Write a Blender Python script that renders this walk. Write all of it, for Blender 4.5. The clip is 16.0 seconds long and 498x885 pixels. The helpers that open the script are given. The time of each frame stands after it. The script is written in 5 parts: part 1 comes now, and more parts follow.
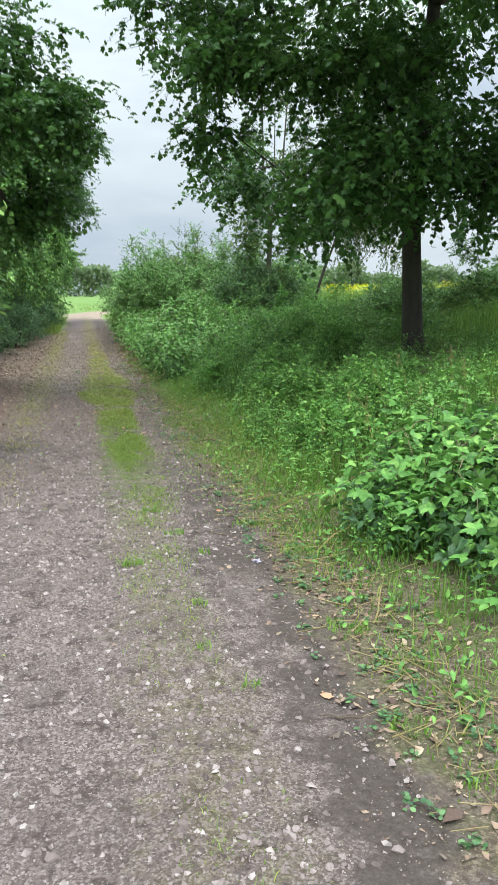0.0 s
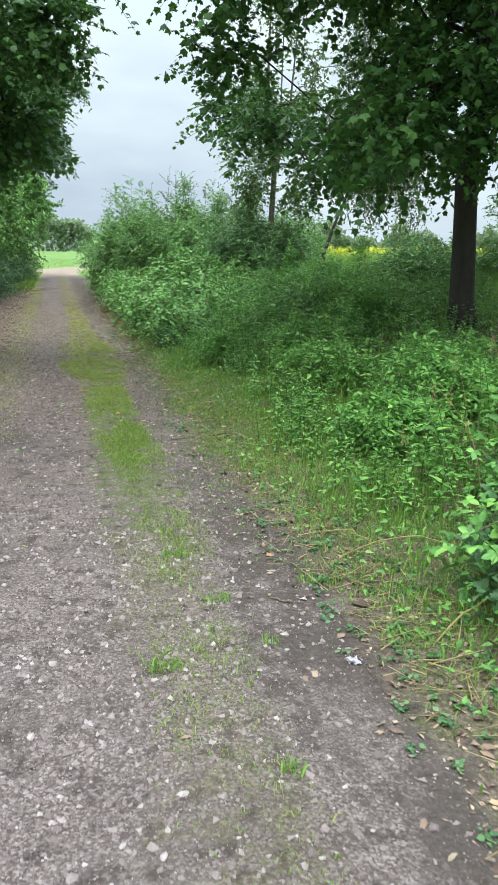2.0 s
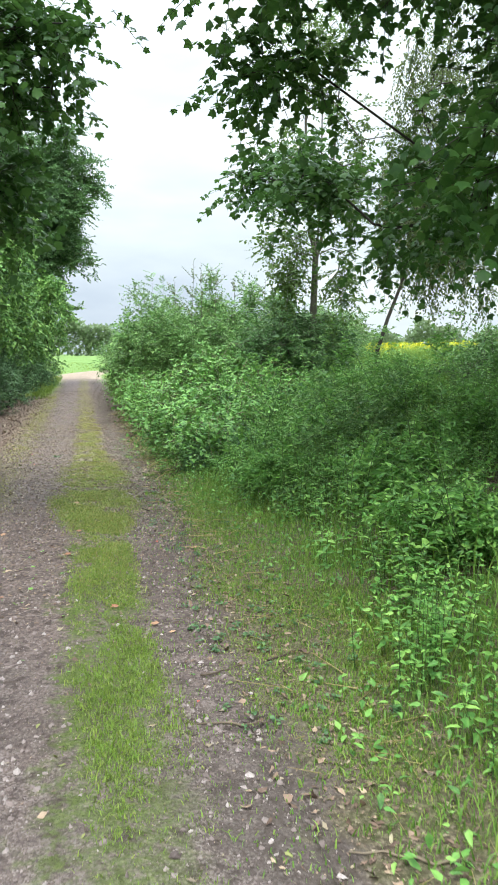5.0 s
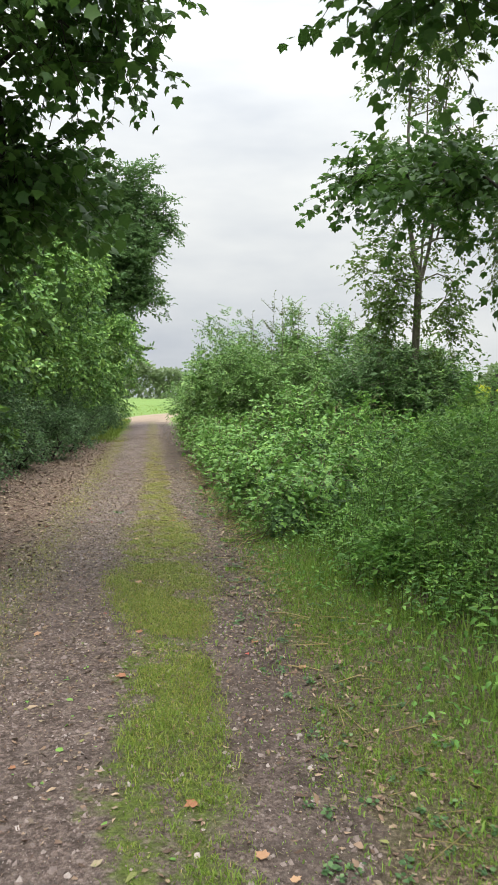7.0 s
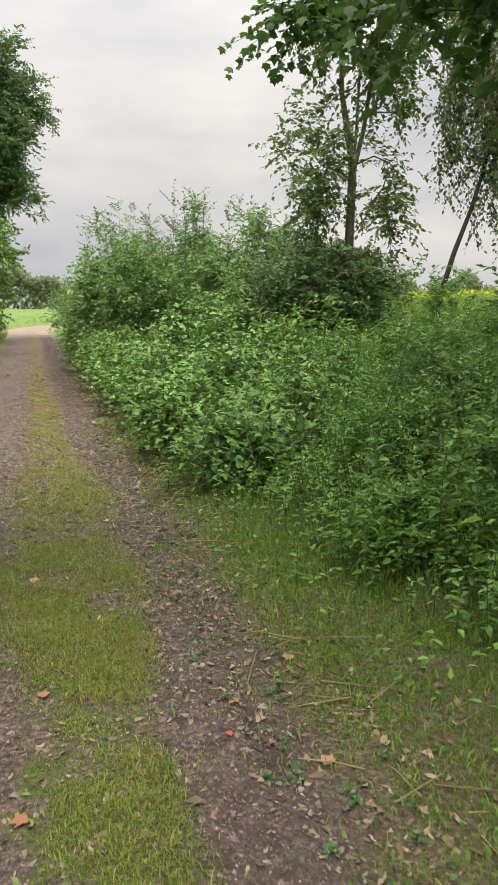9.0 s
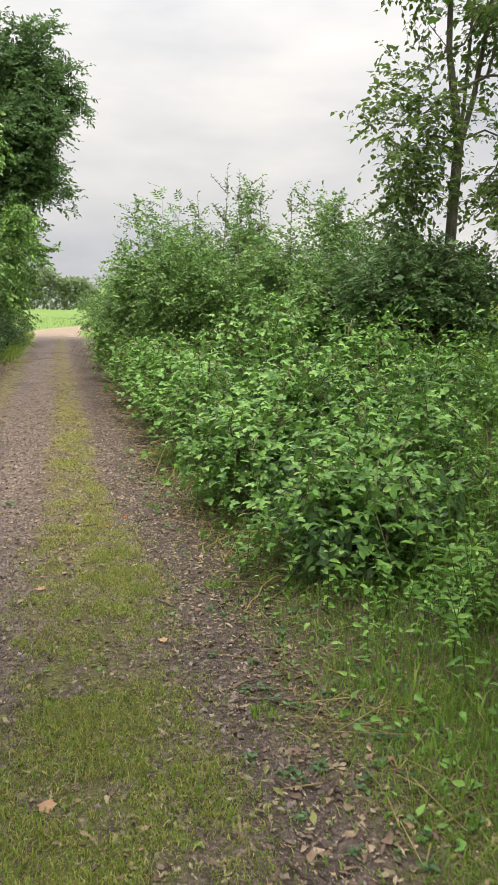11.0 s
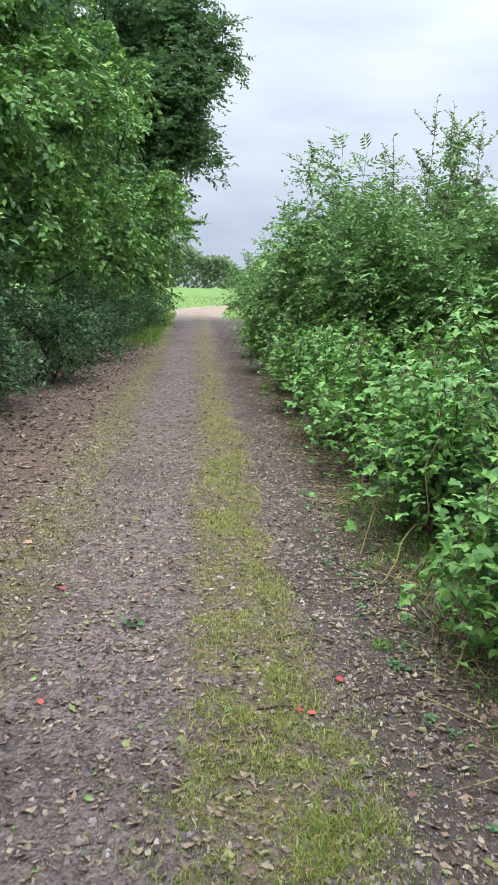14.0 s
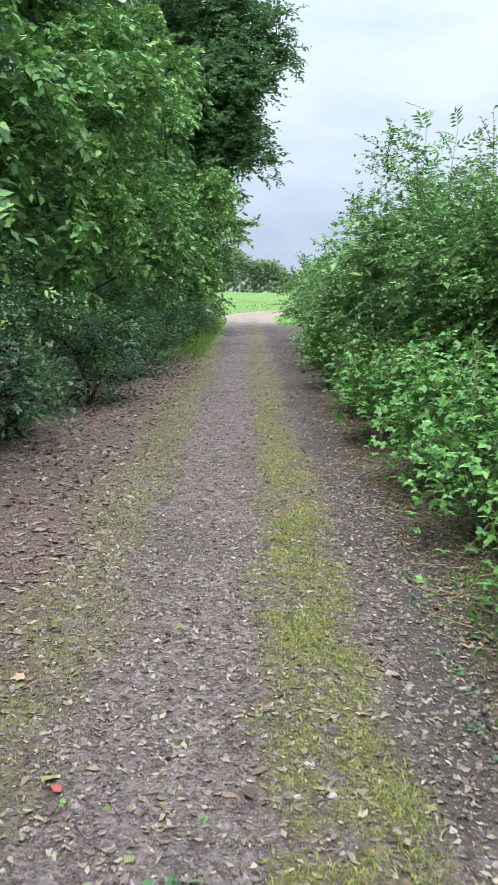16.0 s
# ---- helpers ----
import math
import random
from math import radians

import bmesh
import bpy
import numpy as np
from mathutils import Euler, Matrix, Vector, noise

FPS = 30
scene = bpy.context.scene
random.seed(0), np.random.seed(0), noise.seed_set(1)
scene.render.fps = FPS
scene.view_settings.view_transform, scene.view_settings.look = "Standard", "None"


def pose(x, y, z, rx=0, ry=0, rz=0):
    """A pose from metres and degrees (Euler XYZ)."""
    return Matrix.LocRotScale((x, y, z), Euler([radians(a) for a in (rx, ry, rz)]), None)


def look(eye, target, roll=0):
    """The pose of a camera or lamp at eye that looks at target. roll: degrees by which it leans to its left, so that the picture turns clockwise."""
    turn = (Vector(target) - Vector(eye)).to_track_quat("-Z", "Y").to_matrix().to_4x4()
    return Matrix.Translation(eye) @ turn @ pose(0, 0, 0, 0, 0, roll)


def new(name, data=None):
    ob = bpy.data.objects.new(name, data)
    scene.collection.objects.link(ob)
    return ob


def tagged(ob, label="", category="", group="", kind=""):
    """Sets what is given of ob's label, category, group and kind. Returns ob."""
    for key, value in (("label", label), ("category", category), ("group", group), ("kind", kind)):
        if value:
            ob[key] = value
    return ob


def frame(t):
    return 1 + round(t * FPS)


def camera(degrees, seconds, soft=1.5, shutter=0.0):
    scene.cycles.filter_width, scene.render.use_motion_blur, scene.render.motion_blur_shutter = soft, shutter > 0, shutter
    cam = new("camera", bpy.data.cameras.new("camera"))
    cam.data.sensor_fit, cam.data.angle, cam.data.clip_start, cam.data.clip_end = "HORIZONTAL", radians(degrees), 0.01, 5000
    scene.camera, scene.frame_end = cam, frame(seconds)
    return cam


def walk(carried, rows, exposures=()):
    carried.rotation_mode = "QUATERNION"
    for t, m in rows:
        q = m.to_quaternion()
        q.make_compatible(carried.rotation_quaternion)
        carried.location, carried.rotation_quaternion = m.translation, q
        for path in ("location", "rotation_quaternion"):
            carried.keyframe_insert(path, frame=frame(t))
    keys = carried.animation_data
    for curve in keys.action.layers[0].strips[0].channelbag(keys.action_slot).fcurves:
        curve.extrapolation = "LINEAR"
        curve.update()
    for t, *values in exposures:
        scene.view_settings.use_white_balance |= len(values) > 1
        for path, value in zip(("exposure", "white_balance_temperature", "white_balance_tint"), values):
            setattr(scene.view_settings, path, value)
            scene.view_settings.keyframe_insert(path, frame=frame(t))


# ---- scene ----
cam = camera(35.2, 16.0, soft=1.3, shutter=0.2)
METRES, EYE, TILT, LEAN, TURN = 15.0, 1.567, -10.64, 0.0, -12.0
ROWS = [
    (0.0, 0.0, 0.0, 0.0, -0.0, 0.0, 0.0),
    (0.5, -0.0088, 0.0253, 0.0028, -2.02, -3.06, -1.82),
    (1.0, -0.0178, 0.0534, 0.0078, -3.22, -2.69, -0.73),
    (1.5, -0.0228, 0.0844, 0.0145, -1.93, -2.46, -0.95),
    (2.0, -0.0332, 0.1132, 0.019, -2.0, -2.74, -1.38),
    (2.5, -0.0355, 0.1438, 0.0232, -2.56, -2.18, 0.04),
    (3.0, -0.0371, 0.1753, 0.029, -2.77, -2.49, -1.39),
    (3.5, -0.0413, 0.2079, 0.0364, -3.85, -2.17, -0.8),
    (4.0, -0.0419, 0.2412, 0.0428, -1.17, -0.2, -0.93),
    (6.5, -0.0625, 0.3965, 0.0682, 1.16, 7.54, 0.5),
    (7.0, -0.071, 0.4277, 0.0734, 4.77, 7.36, -1.3),
    (7.5, -0.0797, 0.4569, 0.0803, 1.77, 5.95, -0.28),
    (8.0, -0.0844, 0.4914, 0.0867, -0.92, 3.53, 1.13),
    (8.5, -0.0953, 0.5219, 0.0923, -2.6, 0.73, -0.18),
    (9.0, -0.1018, 0.5511, 0.0969, -3.39, 0.83, 0.84),
    (9.5, -0.1088, 0.5844, 0.1041, -1.88, 1.6, 0.86),
    (12.0, -0.1418, 0.7442, 0.1329, -0.81, 0.35, -2.51),
    (12.5, -0.1501, 0.7745, 0.1394, 2.38, -0.1, -3.7),
    (13.0, -0.1555, 0.8065, 0.1443, 8.6, 2.79, -4.55),
    (13.5, -0.1643, 0.8348, 0.1487, 10.0, 1.73, -5.02),
    (14.0, -0.176, 0.8597, 0.1541, 7.84, -0.57, -3.27),
    (14.5, -0.1817, 0.8882, 0.1605, 7.31, -0.65, -2.89),
    (15.0, -0.1933, 0.9113, 0.1647, 7.43, 0.41, -3.74),
    (15.5, -0.2, 0.9332, 0.1689, 7.19, -0.06, -2.58),
    (16.0, -0.2031, 0.9576, 0.174, 11.42, -0.49, -3.32),
]
EXPOSURES = [(0.0, 0.53, 6500, 0), (2.0, 0.58, 6300, -2), (3.5, 0.66, 6200, -1), (4.2, 0.82, 6200, -1), (6.4, 0.74, 7300, 6), (7.0, 0.46, 7250, 6), (7.5, 0.28, 6750, 3), (8.0, 0.2, 7000, 4), (9.0, 0.36, 7800, 10), (9.7, 0.4, 7800, 10),
             (12.0, 0.47, 7400, 7), (13.0, 0.42, 6800, 4), (14.0, 0.48, 6300, 8), (16.0, 0.55, 6030, 5)]
walk(cam, [(t, pose(0, 0, EYE, TILT, LEAN, TURN) @ pose(METRES * x, METRES * y, METRES * z, 90 + pitch, roll, yaw)) for t, x, y, z, yaw, pitch, roll in ROWS], EXPOSURES)

# ---- node helpers ----


def node(nt, kind, values=None, operation="", mode="", data=""):
    n = nt.nodes.new(kind)
    if operation:
        n.operation = operation
    if mode:
        n.interpolation_type = mode
    if data:
        n.data_type = data
    for key, value in (values or {}).items():
        if isinstance(value, bpy.types.NodeSocket):
            nt.links.new(value, n.inputs[key])
        else:
            n.inputs[key].default_value = value
    return n


def math_node(nt, op, a, b=0.0):
    return node(nt, "ShaderNodeMath", {0: a, 1: b}, operation=op).outputs[0]


def ramp(nt, fac, stops):
    n = node(nt, "ShaderNodeValToRGB", {0: fac})
    cr = n.color_ramp
    while len(cr.elements) < len(stops):
        cr.elements.new(0.5)
    for e, (p, c) in zip(cr.elements, stops):
        e.position, e.color = p, (*c, 1)
    return n.outputs[0]


def mix(nt, fac, a, b):
    n = node(nt, "ShaderNodeMix", data="RGBA")
    for i, v in ((0, fac), (6, a), (7, b)):
        if isinstance(v, bpy.types.NodeSocket):
            nt.links.new(v, n.inputs[i])
        else:
            n.inputs[i].default_value = (*v, 1) if isinstance(v, tuple) else v
    return n.outputs[2]


def smooth(nt, v, lo, hi):
    return node(nt, "ShaderNodeMapRange", {0: v, 1: lo, 2: hi, 3: 0.0, 4: 1.0}, mode="SMOOTHSTEP").outputs[0]


def noise_tex(nt, pos, scale, detail=4.0, rough=0.6):
    return node(nt, "ShaderNodeTexNoise", {"Vector": pos, "Scale": scale, "Detail": detail, "Roughness": rough}).outputs[0]


def blank(name):
    mat = bpy.data.materials.new(name)
    mat.use_nodes = True
    nt = mat.node_tree
    bsdf = nt.nodes["Principled BSDF"]
    return mat, nt, bsdf


# ---- sky and sun: an overcast summer day ----
world = bpy.data.worlds.new("overcast_sky")
world.use_nodes = True
scene.world = world
wt = world.node_tree
back = wt.nodes["Background"]
sky = node(wt, "ShaderNodeTexSky")
sky.sky_type, sky.sun_disc = "NISHITA", False
sky.sun_elevation, sky.sun_rotation, sky.dust_density = radians(55), radians(200), 4.0
way = node(wt, "ShaderNodeTexCoord").outputs["Generated"]
flat = node(wt, "ShaderNodeMapping", {"Vector": way, "Scale": (1.0, 1.0, 3.2)}).outputs[0]
cloud = ramp(wt, noise_tex(wt, flat, 2.2, 5, 0.5), [(0.37, (5.5, 6.1, 7.5)), (0.64, (8.4, 8.85, 9.8))])
# an overcast sky is about three times as bright overhead as at its rim
up = math_node(wt, "MAXIMUM", node(wt, "ShaderNodeSeparateXYZ", {0: way}).outputs[2], 0.0)
rise = math_node(wt, "ADD", math_node(wt, "MULTIPLY", math_node(wt, "POWER", up, 2.6), 3.0), 0.66)
grade = node(wt, "ShaderNodeVectorMath", {0: mix(wt, 0.92, sky.outputs[0], cloud), "Scale": rise}, operation="SCALE")
wt.links.new(grade.outputs[0], back.inputs["Color"])
back.inputs["Strength"].default_value = 0.115

sun = new("sun", bpy.data.lights.new("sun", "SUN"))
sun.data.energy, sun.data.angle, sun.data.color = 1.5, radians(28), (1.0, 0.97, 0.92)
sun.matrix_world = look((0, 0, 30), (4, 14, 0))

# ---- materials ----


def leaf_material(name, dark, mid, light, translucent=0.3, rough=0.45):
    mat, nt, bsdf = blank(name)
    rnd = node(nt, "ShaderNodeNewGeometry").outputs["Random Per Island"]
    pos = node(nt, "ShaderNodeNewGeometry").outputs["Position"]
    base = ramp(nt, rnd, [(0.0, dark), (0.6, mid), (1.0, light)])
    patch = smooth(nt, noise_tex(nt, pos, 0.9, 2), 0.35, 0.65)
    col = mix(nt, math_node(nt, "MULTIPLY", patch, 0.45), base, mid)
    spots = smooth(nt, noise_tex(nt, pos, 45.0, 3), 0.42, 0.7)
    col = mix(nt, math_node(nt, "MULTIPLY", spots, 0.35), col, light)
    nt.links.new(col, bsdf.inputs["Base Color"])
    bsdf.inputs["Roughness"].default_value = rough
    bsdf.inputs["Specular IOR Level"].default_value = 0.28
    tr = node(nt, "ShaderNodeBsdfTranslucent", {"Color": mix(nt, 0.6, col, tuple(min(1.0, c * 1.8) for c in light))})
    both = node(nt, "ShaderNodeMixShader", {0: translucent, 1: bsdf.outputs[0], 2: tr.outputs[0]})
    nt.links.new(both.outputs[0], nt.nodes["Material Output"].inputs["Surface"])
    return mat


def rough_material(name, stops, scale, bump=0.4, rough=0.9, stretch=(1, 1, 1), fine=6.0, grain=0.9, spread_own=0.9):
    mat, nt, bsdf = blank(name)
    pos = node(nt, "ShaderNodeTexCoord").outputs["Object"]
    pos = node(nt, "ShaderNodeMapping", {"Vector": pos, "Scale": stretch}).outputs[0]
    big, small = noise_tex(nt, pos, scale, 5), noise_tex(nt, pos, scale * fine, 4)
    rnd = node(nt, "ShaderNodeObjectInfo").outputs["Random"]
    isl = node(nt, "ShaderNodeNewGeometry").outputs["Random Per Island"]
    own = math_node(nt, "FRACT", math_node(nt, "ADD", rnd, isl))
    v = math_node(nt, "ADD", math_node(nt, "MULTIPLY", big, 0.6), math_node(nt, "MULTIPLY", small, 0.4))
    v = math_node(nt, "ADD", math_node(nt, "MULTIPLY", math_node(nt, "SUBTRACT", v, 0.5), grain), math_node(nt, "ADD", 0.5 - spread_own / 2, math_node(nt, "MULTIPLY", own, spread_own)))
    nt.links.new(ramp(nt, v, stops), bsdf.inputs["Base Color"])
    bsdf.inputs["Roughness"].default_value = rough
    b = node(nt, "ShaderNodeBump", {"Strength": bump, "Distance": 0.02, "Height": small})
    nt.links.new(b.outputs[0], bsdf.inputs["Normal"])
    return mat


def shade_range(a, b):
    return [(0.1, a), (0.9, b)]


MAPLE = leaf_material("maple_leaf", (0.022, 0.06, 0.018), (0.044, 0.110, 0.028), (0.1, 0.200, 0.042), 0.25)
HEDGE = leaf_material("hedge_leaf", (0.016, 0.055, 0.02), (0.1, 0.245, 0.06), (0.37, 0.58, 0.145), 0.1)
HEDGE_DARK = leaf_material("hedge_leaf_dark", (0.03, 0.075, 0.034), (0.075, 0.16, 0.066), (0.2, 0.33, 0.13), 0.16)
OAK = leaf_material("dark_tree_leaf", (0.04, 0.092, 0.04), (0.082, 0.168, 0.062), (0.16, 0.27, 0.1), 0.24)
ASH = leaf_material("slender_tree_leaf", (0.052, 0.095, 0.028), (0.077, 0.145, 0.036), (0.144, 0.220, 0.056), 0.35)
BIRCH = leaf_material("birch_leaf", (0.072, 0.110, 0.040), (0.103, 0.155, 0.052), (0.175, 0.220, 0.080), 0.35)
SHRUB = leaf_material("shrub_leaf", (0.028, 0.085, 0.026), (0.122, 0.258, 0.07), (0.3, 0.47, 0.15), 0.14)
BRAMBLE = leaf_material("bramble_leaf", (0.028, 0.088, 0.026), (0.122, 0.288, 0.064), (0.28, 0.48, 0.112), 0.11)
NETTLE = leaf_material("nettle_leaf", (0.042, 0.122, 0.032), (0.125, 0.3, 0.064), (0.31, 0.52, 0.125), 0.16)
GRASS = leaf_material("grass_blade", (0.06, 0.13, 0.018), (0.138, 0.252, 0.032), (0.34, 0.37, 0.09), 0.22)
TALL_GRASS = leaf_material("tall_grass_blade", (0.062, 0.16, 0.028), (0.135, 0.28, 0.046), (0.3, 0.41, 0.09), 0.22)
MOSS = leaf_material("dry_moss", (0.11, 0.145, 0.024), (0.28, 0.3, 0.055), (0.54, 0.5, 0.19), 0.25)
STRAW = leaf_material("dry_straw", (0.2, 0.15, 0.07), (0.340, 0.270, 0.120), (0.464, 0.380, 0.176), 0.2)
RAPE = leaf_material("rapeseed_flower", (0.515, 0.420, 0.016), (0.639, 0.550, 0.024), (0.309, 0.380, 0.040), 0.3)
FAR_BUSH = leaf_material("far_bush_leaf", (0.07, 0.13, 0.05), (0.1, 0.185, 0.07), (0.16, 0.25, 0.1), 0.4)
# distance haze is painted in: leaf colour paled for woods far off
HAZED_LEAF = leaf_material("hazed_wood_leaf", (0.15, 0.21, 0.11), (0.18, 0.245, 0.13), (0.22, 0.28, 0.15), 0.5)
PETAL = leaf_material("white_petal", (0.7, 0.7, 0.66), (0.75, 0.75, 0.7), (0.8, 0.8, 0.76), 0.3)
BARK = rough_material("dark_bark", shade_range((0.018, 0.015, 0.012), (0.065, 0.056, 0.045)), 7.0, 0.8, 0.95, (1, 1, 0.25), 6.0, 1.6, 0.15)
BARK_GREY = rough_material("grey_bark", shade_range((0.07, 0.065, 0.05), (0.2, 0.185, 0.15)), 9.0, 0.7, 0.95, (1, 1, 0.3), 6.0, 1.6, 0.15)
STEM = rough_material("green_stem", shade_range((0.06, 0.12, 0.03), (0.14, 0.2, 0.06)), 9.0, 0.2, 0.7)
CANE = rough_material("bramble_cane", shade_range((0.1, 0.07, 0.045), (0.25, 0.2, 0.12)), 9.0, 0.2, 0.8)
TWIG = rough_material("dead_twig", shade_range((0.07, 0.05, 0.035), (0.22, 0.17, 0.12)), 12.0, 0.4, 0.9)
STONE = rough_material("path_stone", [(0.0, (0.085, 0.062, 0.056)), (0.4, (0.21, 0.163, 0.15)), (0.8, (0.34, 0.277, 0.26)), (1.0, (0.52, 0.455, 0.43))], 25.0, 0.3, 0.85)
DEAD_LEAF = rough_material("dead_leaf", [(0.0, (0.085, 0.052, 0.038)), (0.4, (0.21, 0.135, 0.098)), (0.75, (0.34, 0.235, 0.165)), (1.0, (0.52, 0.4, 0.28))], 20.0, 0.3, 0.75)
PALE_BIT = rough_material("pale_leaf_fragment", [(0.0, (0.09, 0.062, 0.048)), (0.35, (0.2, 0.155, 0.12)), (0.75, (0.31, 0.25, 0.165)), (1.0, (0.46, 0.4, 0.26))], 20.0, 0.3, 0.75)
RUST_LEAF = rough_material("orange_leaf", shade_range((0.38, 0.17, 0.09), (0.56, 0.36, 0.22)), 20.0, 0.3, 0.7)
RED_LEAF = rough_material("red_leaf", shade_range((0.42, 0.06, 0.05), (0.55, 0.14, 0.1)), 20.0, 0.3, 0.7)
YELLOW_LEAF = rough_material("yellow_green_leaf", shade_range((0.13, 0.17, 0.05), (0.28, 0.29, 0.1)), 20.0, 0.3, 0.7)


def ground_material():
    """Track, ruts, mossy crown, verge, litter and meadow, each where it lies across the track, with ragged borders."""
    mat, nt, bsdf = blank("earth_gravel_and_turf")
    pos = node(nt, "ShaderNodeNewGeometry").outputs["Position"]
    sep = node(nt, "ShaderNodeSeparateXYZ", {0: pos})
    y = sep.outputs[1]
    turn = math_node(nt, "MAXIMUM", math_node(nt, "DIVIDE", math_node(nt, "SUBTRACT", y, 52.0), 22.0), 0.0)
    x = math_node(nt, "SUBTRACT", sep.outputs[0], math_node(nt, "MULTIPLY", math_node(nt, "MULTIPLY", turn, turn), 9.0))

    def centred(scale, detail, amount):
        return math_node(nt, "MULTIPLY", math_node(nt, "SUBTRACT", noise_tex(nt, pos, scale, detail, 0.65), 0.5), amount)

    def times(*vals):
        out = vals[0]
        for v in vals[1:]:
            out = math_node(nt, "MULTIPLY", out, v)
        return out

    def between(v, a, b, c, d):
        return times(smooth(nt, v, a, b), math_node(nt, "SUBTRACT", 1.0, smooth(nt, v, c, d)))

    xw = math_node(nt, "ADD", math_node(nt, "ADD", x, centred(1.3, 5, 0.7)), centred(7.0, 4, 0.6))
    # crushed stone in soil
    vor = node(nt, "ShaderNodeTexVoronoi", {"Vector": pos, "Scale": 55.0, "Randomness": 1.0})
    vor2 = node(nt, "ShaderNodeTexVoronoi", {"Vector": pos, "Scale": 130.0, "Randomness": 1.0})
    tone = node(nt, "ShaderNodeSeparateColor", {0: vor.outputs["Color"]}).outputs[0]
    tone2 = node(nt, "ShaderNodeSeparateColor", {0: vor2.outputs["Color"]}).outputs[0]
    stone = ramp(nt, tone, [(0.0, (0.125, 0.095, 0.085)), (0.55, (0.225, 0.177, 0.162)), (0.88, (0.33, 0.272, 0.25)), (1.0, (0.44, 0.385, 0.36))])
    grit = ramp(nt, tone2, [(0.0, (0.11, 0.083, 0.073)), (0.6, (0.21, 0.163, 0.148)), (1.0, (0.38, 0.318, 0.295))])
    col = mix(nt, smooth(nt, vor.outputs["Distance"], 0.2, 0.45), stone, grit)
    col = mix(nt, times(smooth(nt, noise_tex(nt, pos, 2.2, 5), 0.42, 0.68), 0.5), col, (0.15, 0.122, 0.108))
    worn = smooth(nt, math_node(nt, "ADD", y, centred(1.0, 4, 4.0)), 6.0, 10.0)
    mud = ramp(nt, noise_tex(nt, pos, 42.0, 6, 0.85), [(0.38, (0.05, 0.035, 0.03)), (0.5, (0.15, 0.108, 0.097)), (0.62, (0.38, 0.295, 0.27))])
    col = mix(nt, times(worn, 0.75), col, mud)
    # damp hollows and dusty rises, a hand to a stride across
    col = mix(nt, times(smooth(nt, noise_tex(nt, pos, 9.0, 5, 0.7), 0.5, 0.64), 0.75), col, (0.07, 0.053, 0.046))
    col = mix(nt, times(smooth(nt, noise_tex(nt, pos, 13.0, 5, 0.75), 0.55, 0.7), 0.55), col, (0.4, 0.335, 0.31))
    track = between(xw, -0.75, -0.45, 0.7, 0.95)
    lane = times(between(xw, -0.6, -0.35, 0.0, 0.2), smooth(nt, y, 11.0, 15.0), smooth(nt, noise_tex(nt, pos, 17.0, 5, 0.8), 0.46, 0.6), 0.42)
    col = mix(nt, lane, col, (0.42, 0.345, 0.325))
    # dark bare earth in the rut beside the verge, and in patches
    earth = ramp(nt, noise_tex(nt, pos, 32.0, 6, 0.75), [(0.3, (0.06, 0.046, 0.039)), (0.6, (0.115, 0.092, 0.08)), (0.75, (0.24, 0.2, 0.175))])
    rut = times(between(xw, 0.6, 0.78, 1.02, 1.2), smooth(nt, noise_tex(nt, pos, 1.9, 5), 0.32, 0.5))
    late = times(between(xw, 0.62, 0.8, 1.05, 1.25), smooth(nt, y, 13.0, 16.0), 0.8)
    bare = math_node(nt, "SUBTRACT", 0.9, times(smooth(nt, y, 5.5, 7.5), 0.5))
    col = mix(nt, math_node(nt, "MAXIMUM", times(rut, bare), late), col, earth)
    col = mix(nt, times(smooth(nt, noise_tex(nt, pos, 0.8, 5), 0.5, 0.68), 0.5), col, earth)
    # verge: soil, straw and thin turf
    soil = ramp(nt, noise_tex(nt, pos, 42.0, 6, 0.8), [(0.32, (0.05, 0.038, 0.028)), (0.5, (0.14, 0.11, 0.078)), (0.66, (0.36, 0.295, 0.21))])
    turf = ramp(nt, noise_tex(nt, pos, 26.0, 6, 0.75), [(0.28, (0.045, 0.065, 0.02)), (0.52, (0.11, 0.145, 0.04)), (0.72, (0.23, 0.24, 0.1))])
    bank = mix(nt, times(smooth(nt, noise_tex(nt, pos, 3.2, 6, 0.7), 0.42, 0.6), math_node(nt, "ADD", 0.35, times(smooth(nt, x, 1.3, 1.9), 0.65))), soil, turf)
    col = mix(nt, smooth(nt, xw, 0.98, 1.2), col, bank)
    col = mix(nt, times(between(xw, 0.95, 1.1, 1.8, 2.1), smooth(nt, y, 13.5, 16.0), 0.75), col, earth)
    # moss and short turf on the crown of the track and along its other edge
    dry = ramp(nt, noise_tex(nt, pos, 26.0, 6, 0.85), [(0.38, (0.085, 0.064, 0.036)), (0.5, (0.19, 0.175, 0.06)), (0.64, (0.38, 0.35, 0.15))])
    fresh = ramp(nt, noise_tex(nt, pos, 34.0, 6, 0.75), [(0.28, (0.05, 0.075, 0.02)), (0.5, (0.12, 0.17, 0.035)), (0.72, (0.22, 0.27, 0.07))])
    moss = mix(nt, between(math_node(nt, "ADD", y, centred(0.6, 3, 4.0)), 5.0, 6.5, 11.5, 15.0), dry, fresh)
    holes = smooth(nt, noise_tex(nt, pos, 7.0, 6, 0.8), 0.38, 0.58)
    crown = times(between(xw, 0.08, 0.28, 0.5, 0.66), holes, math_node(nt, "ADD", 0.25, times(smooth(nt, y, 4.0, 9.0), 0.65)))
    col = mix(nt, crown, col, moss)
    side = times(between(xw, -1.1, -0.9, -0.65, -0.4), smooth(nt, y, 8.0, 14.0), holes, 0.75)
    col = mix(nt, side, col, moss)
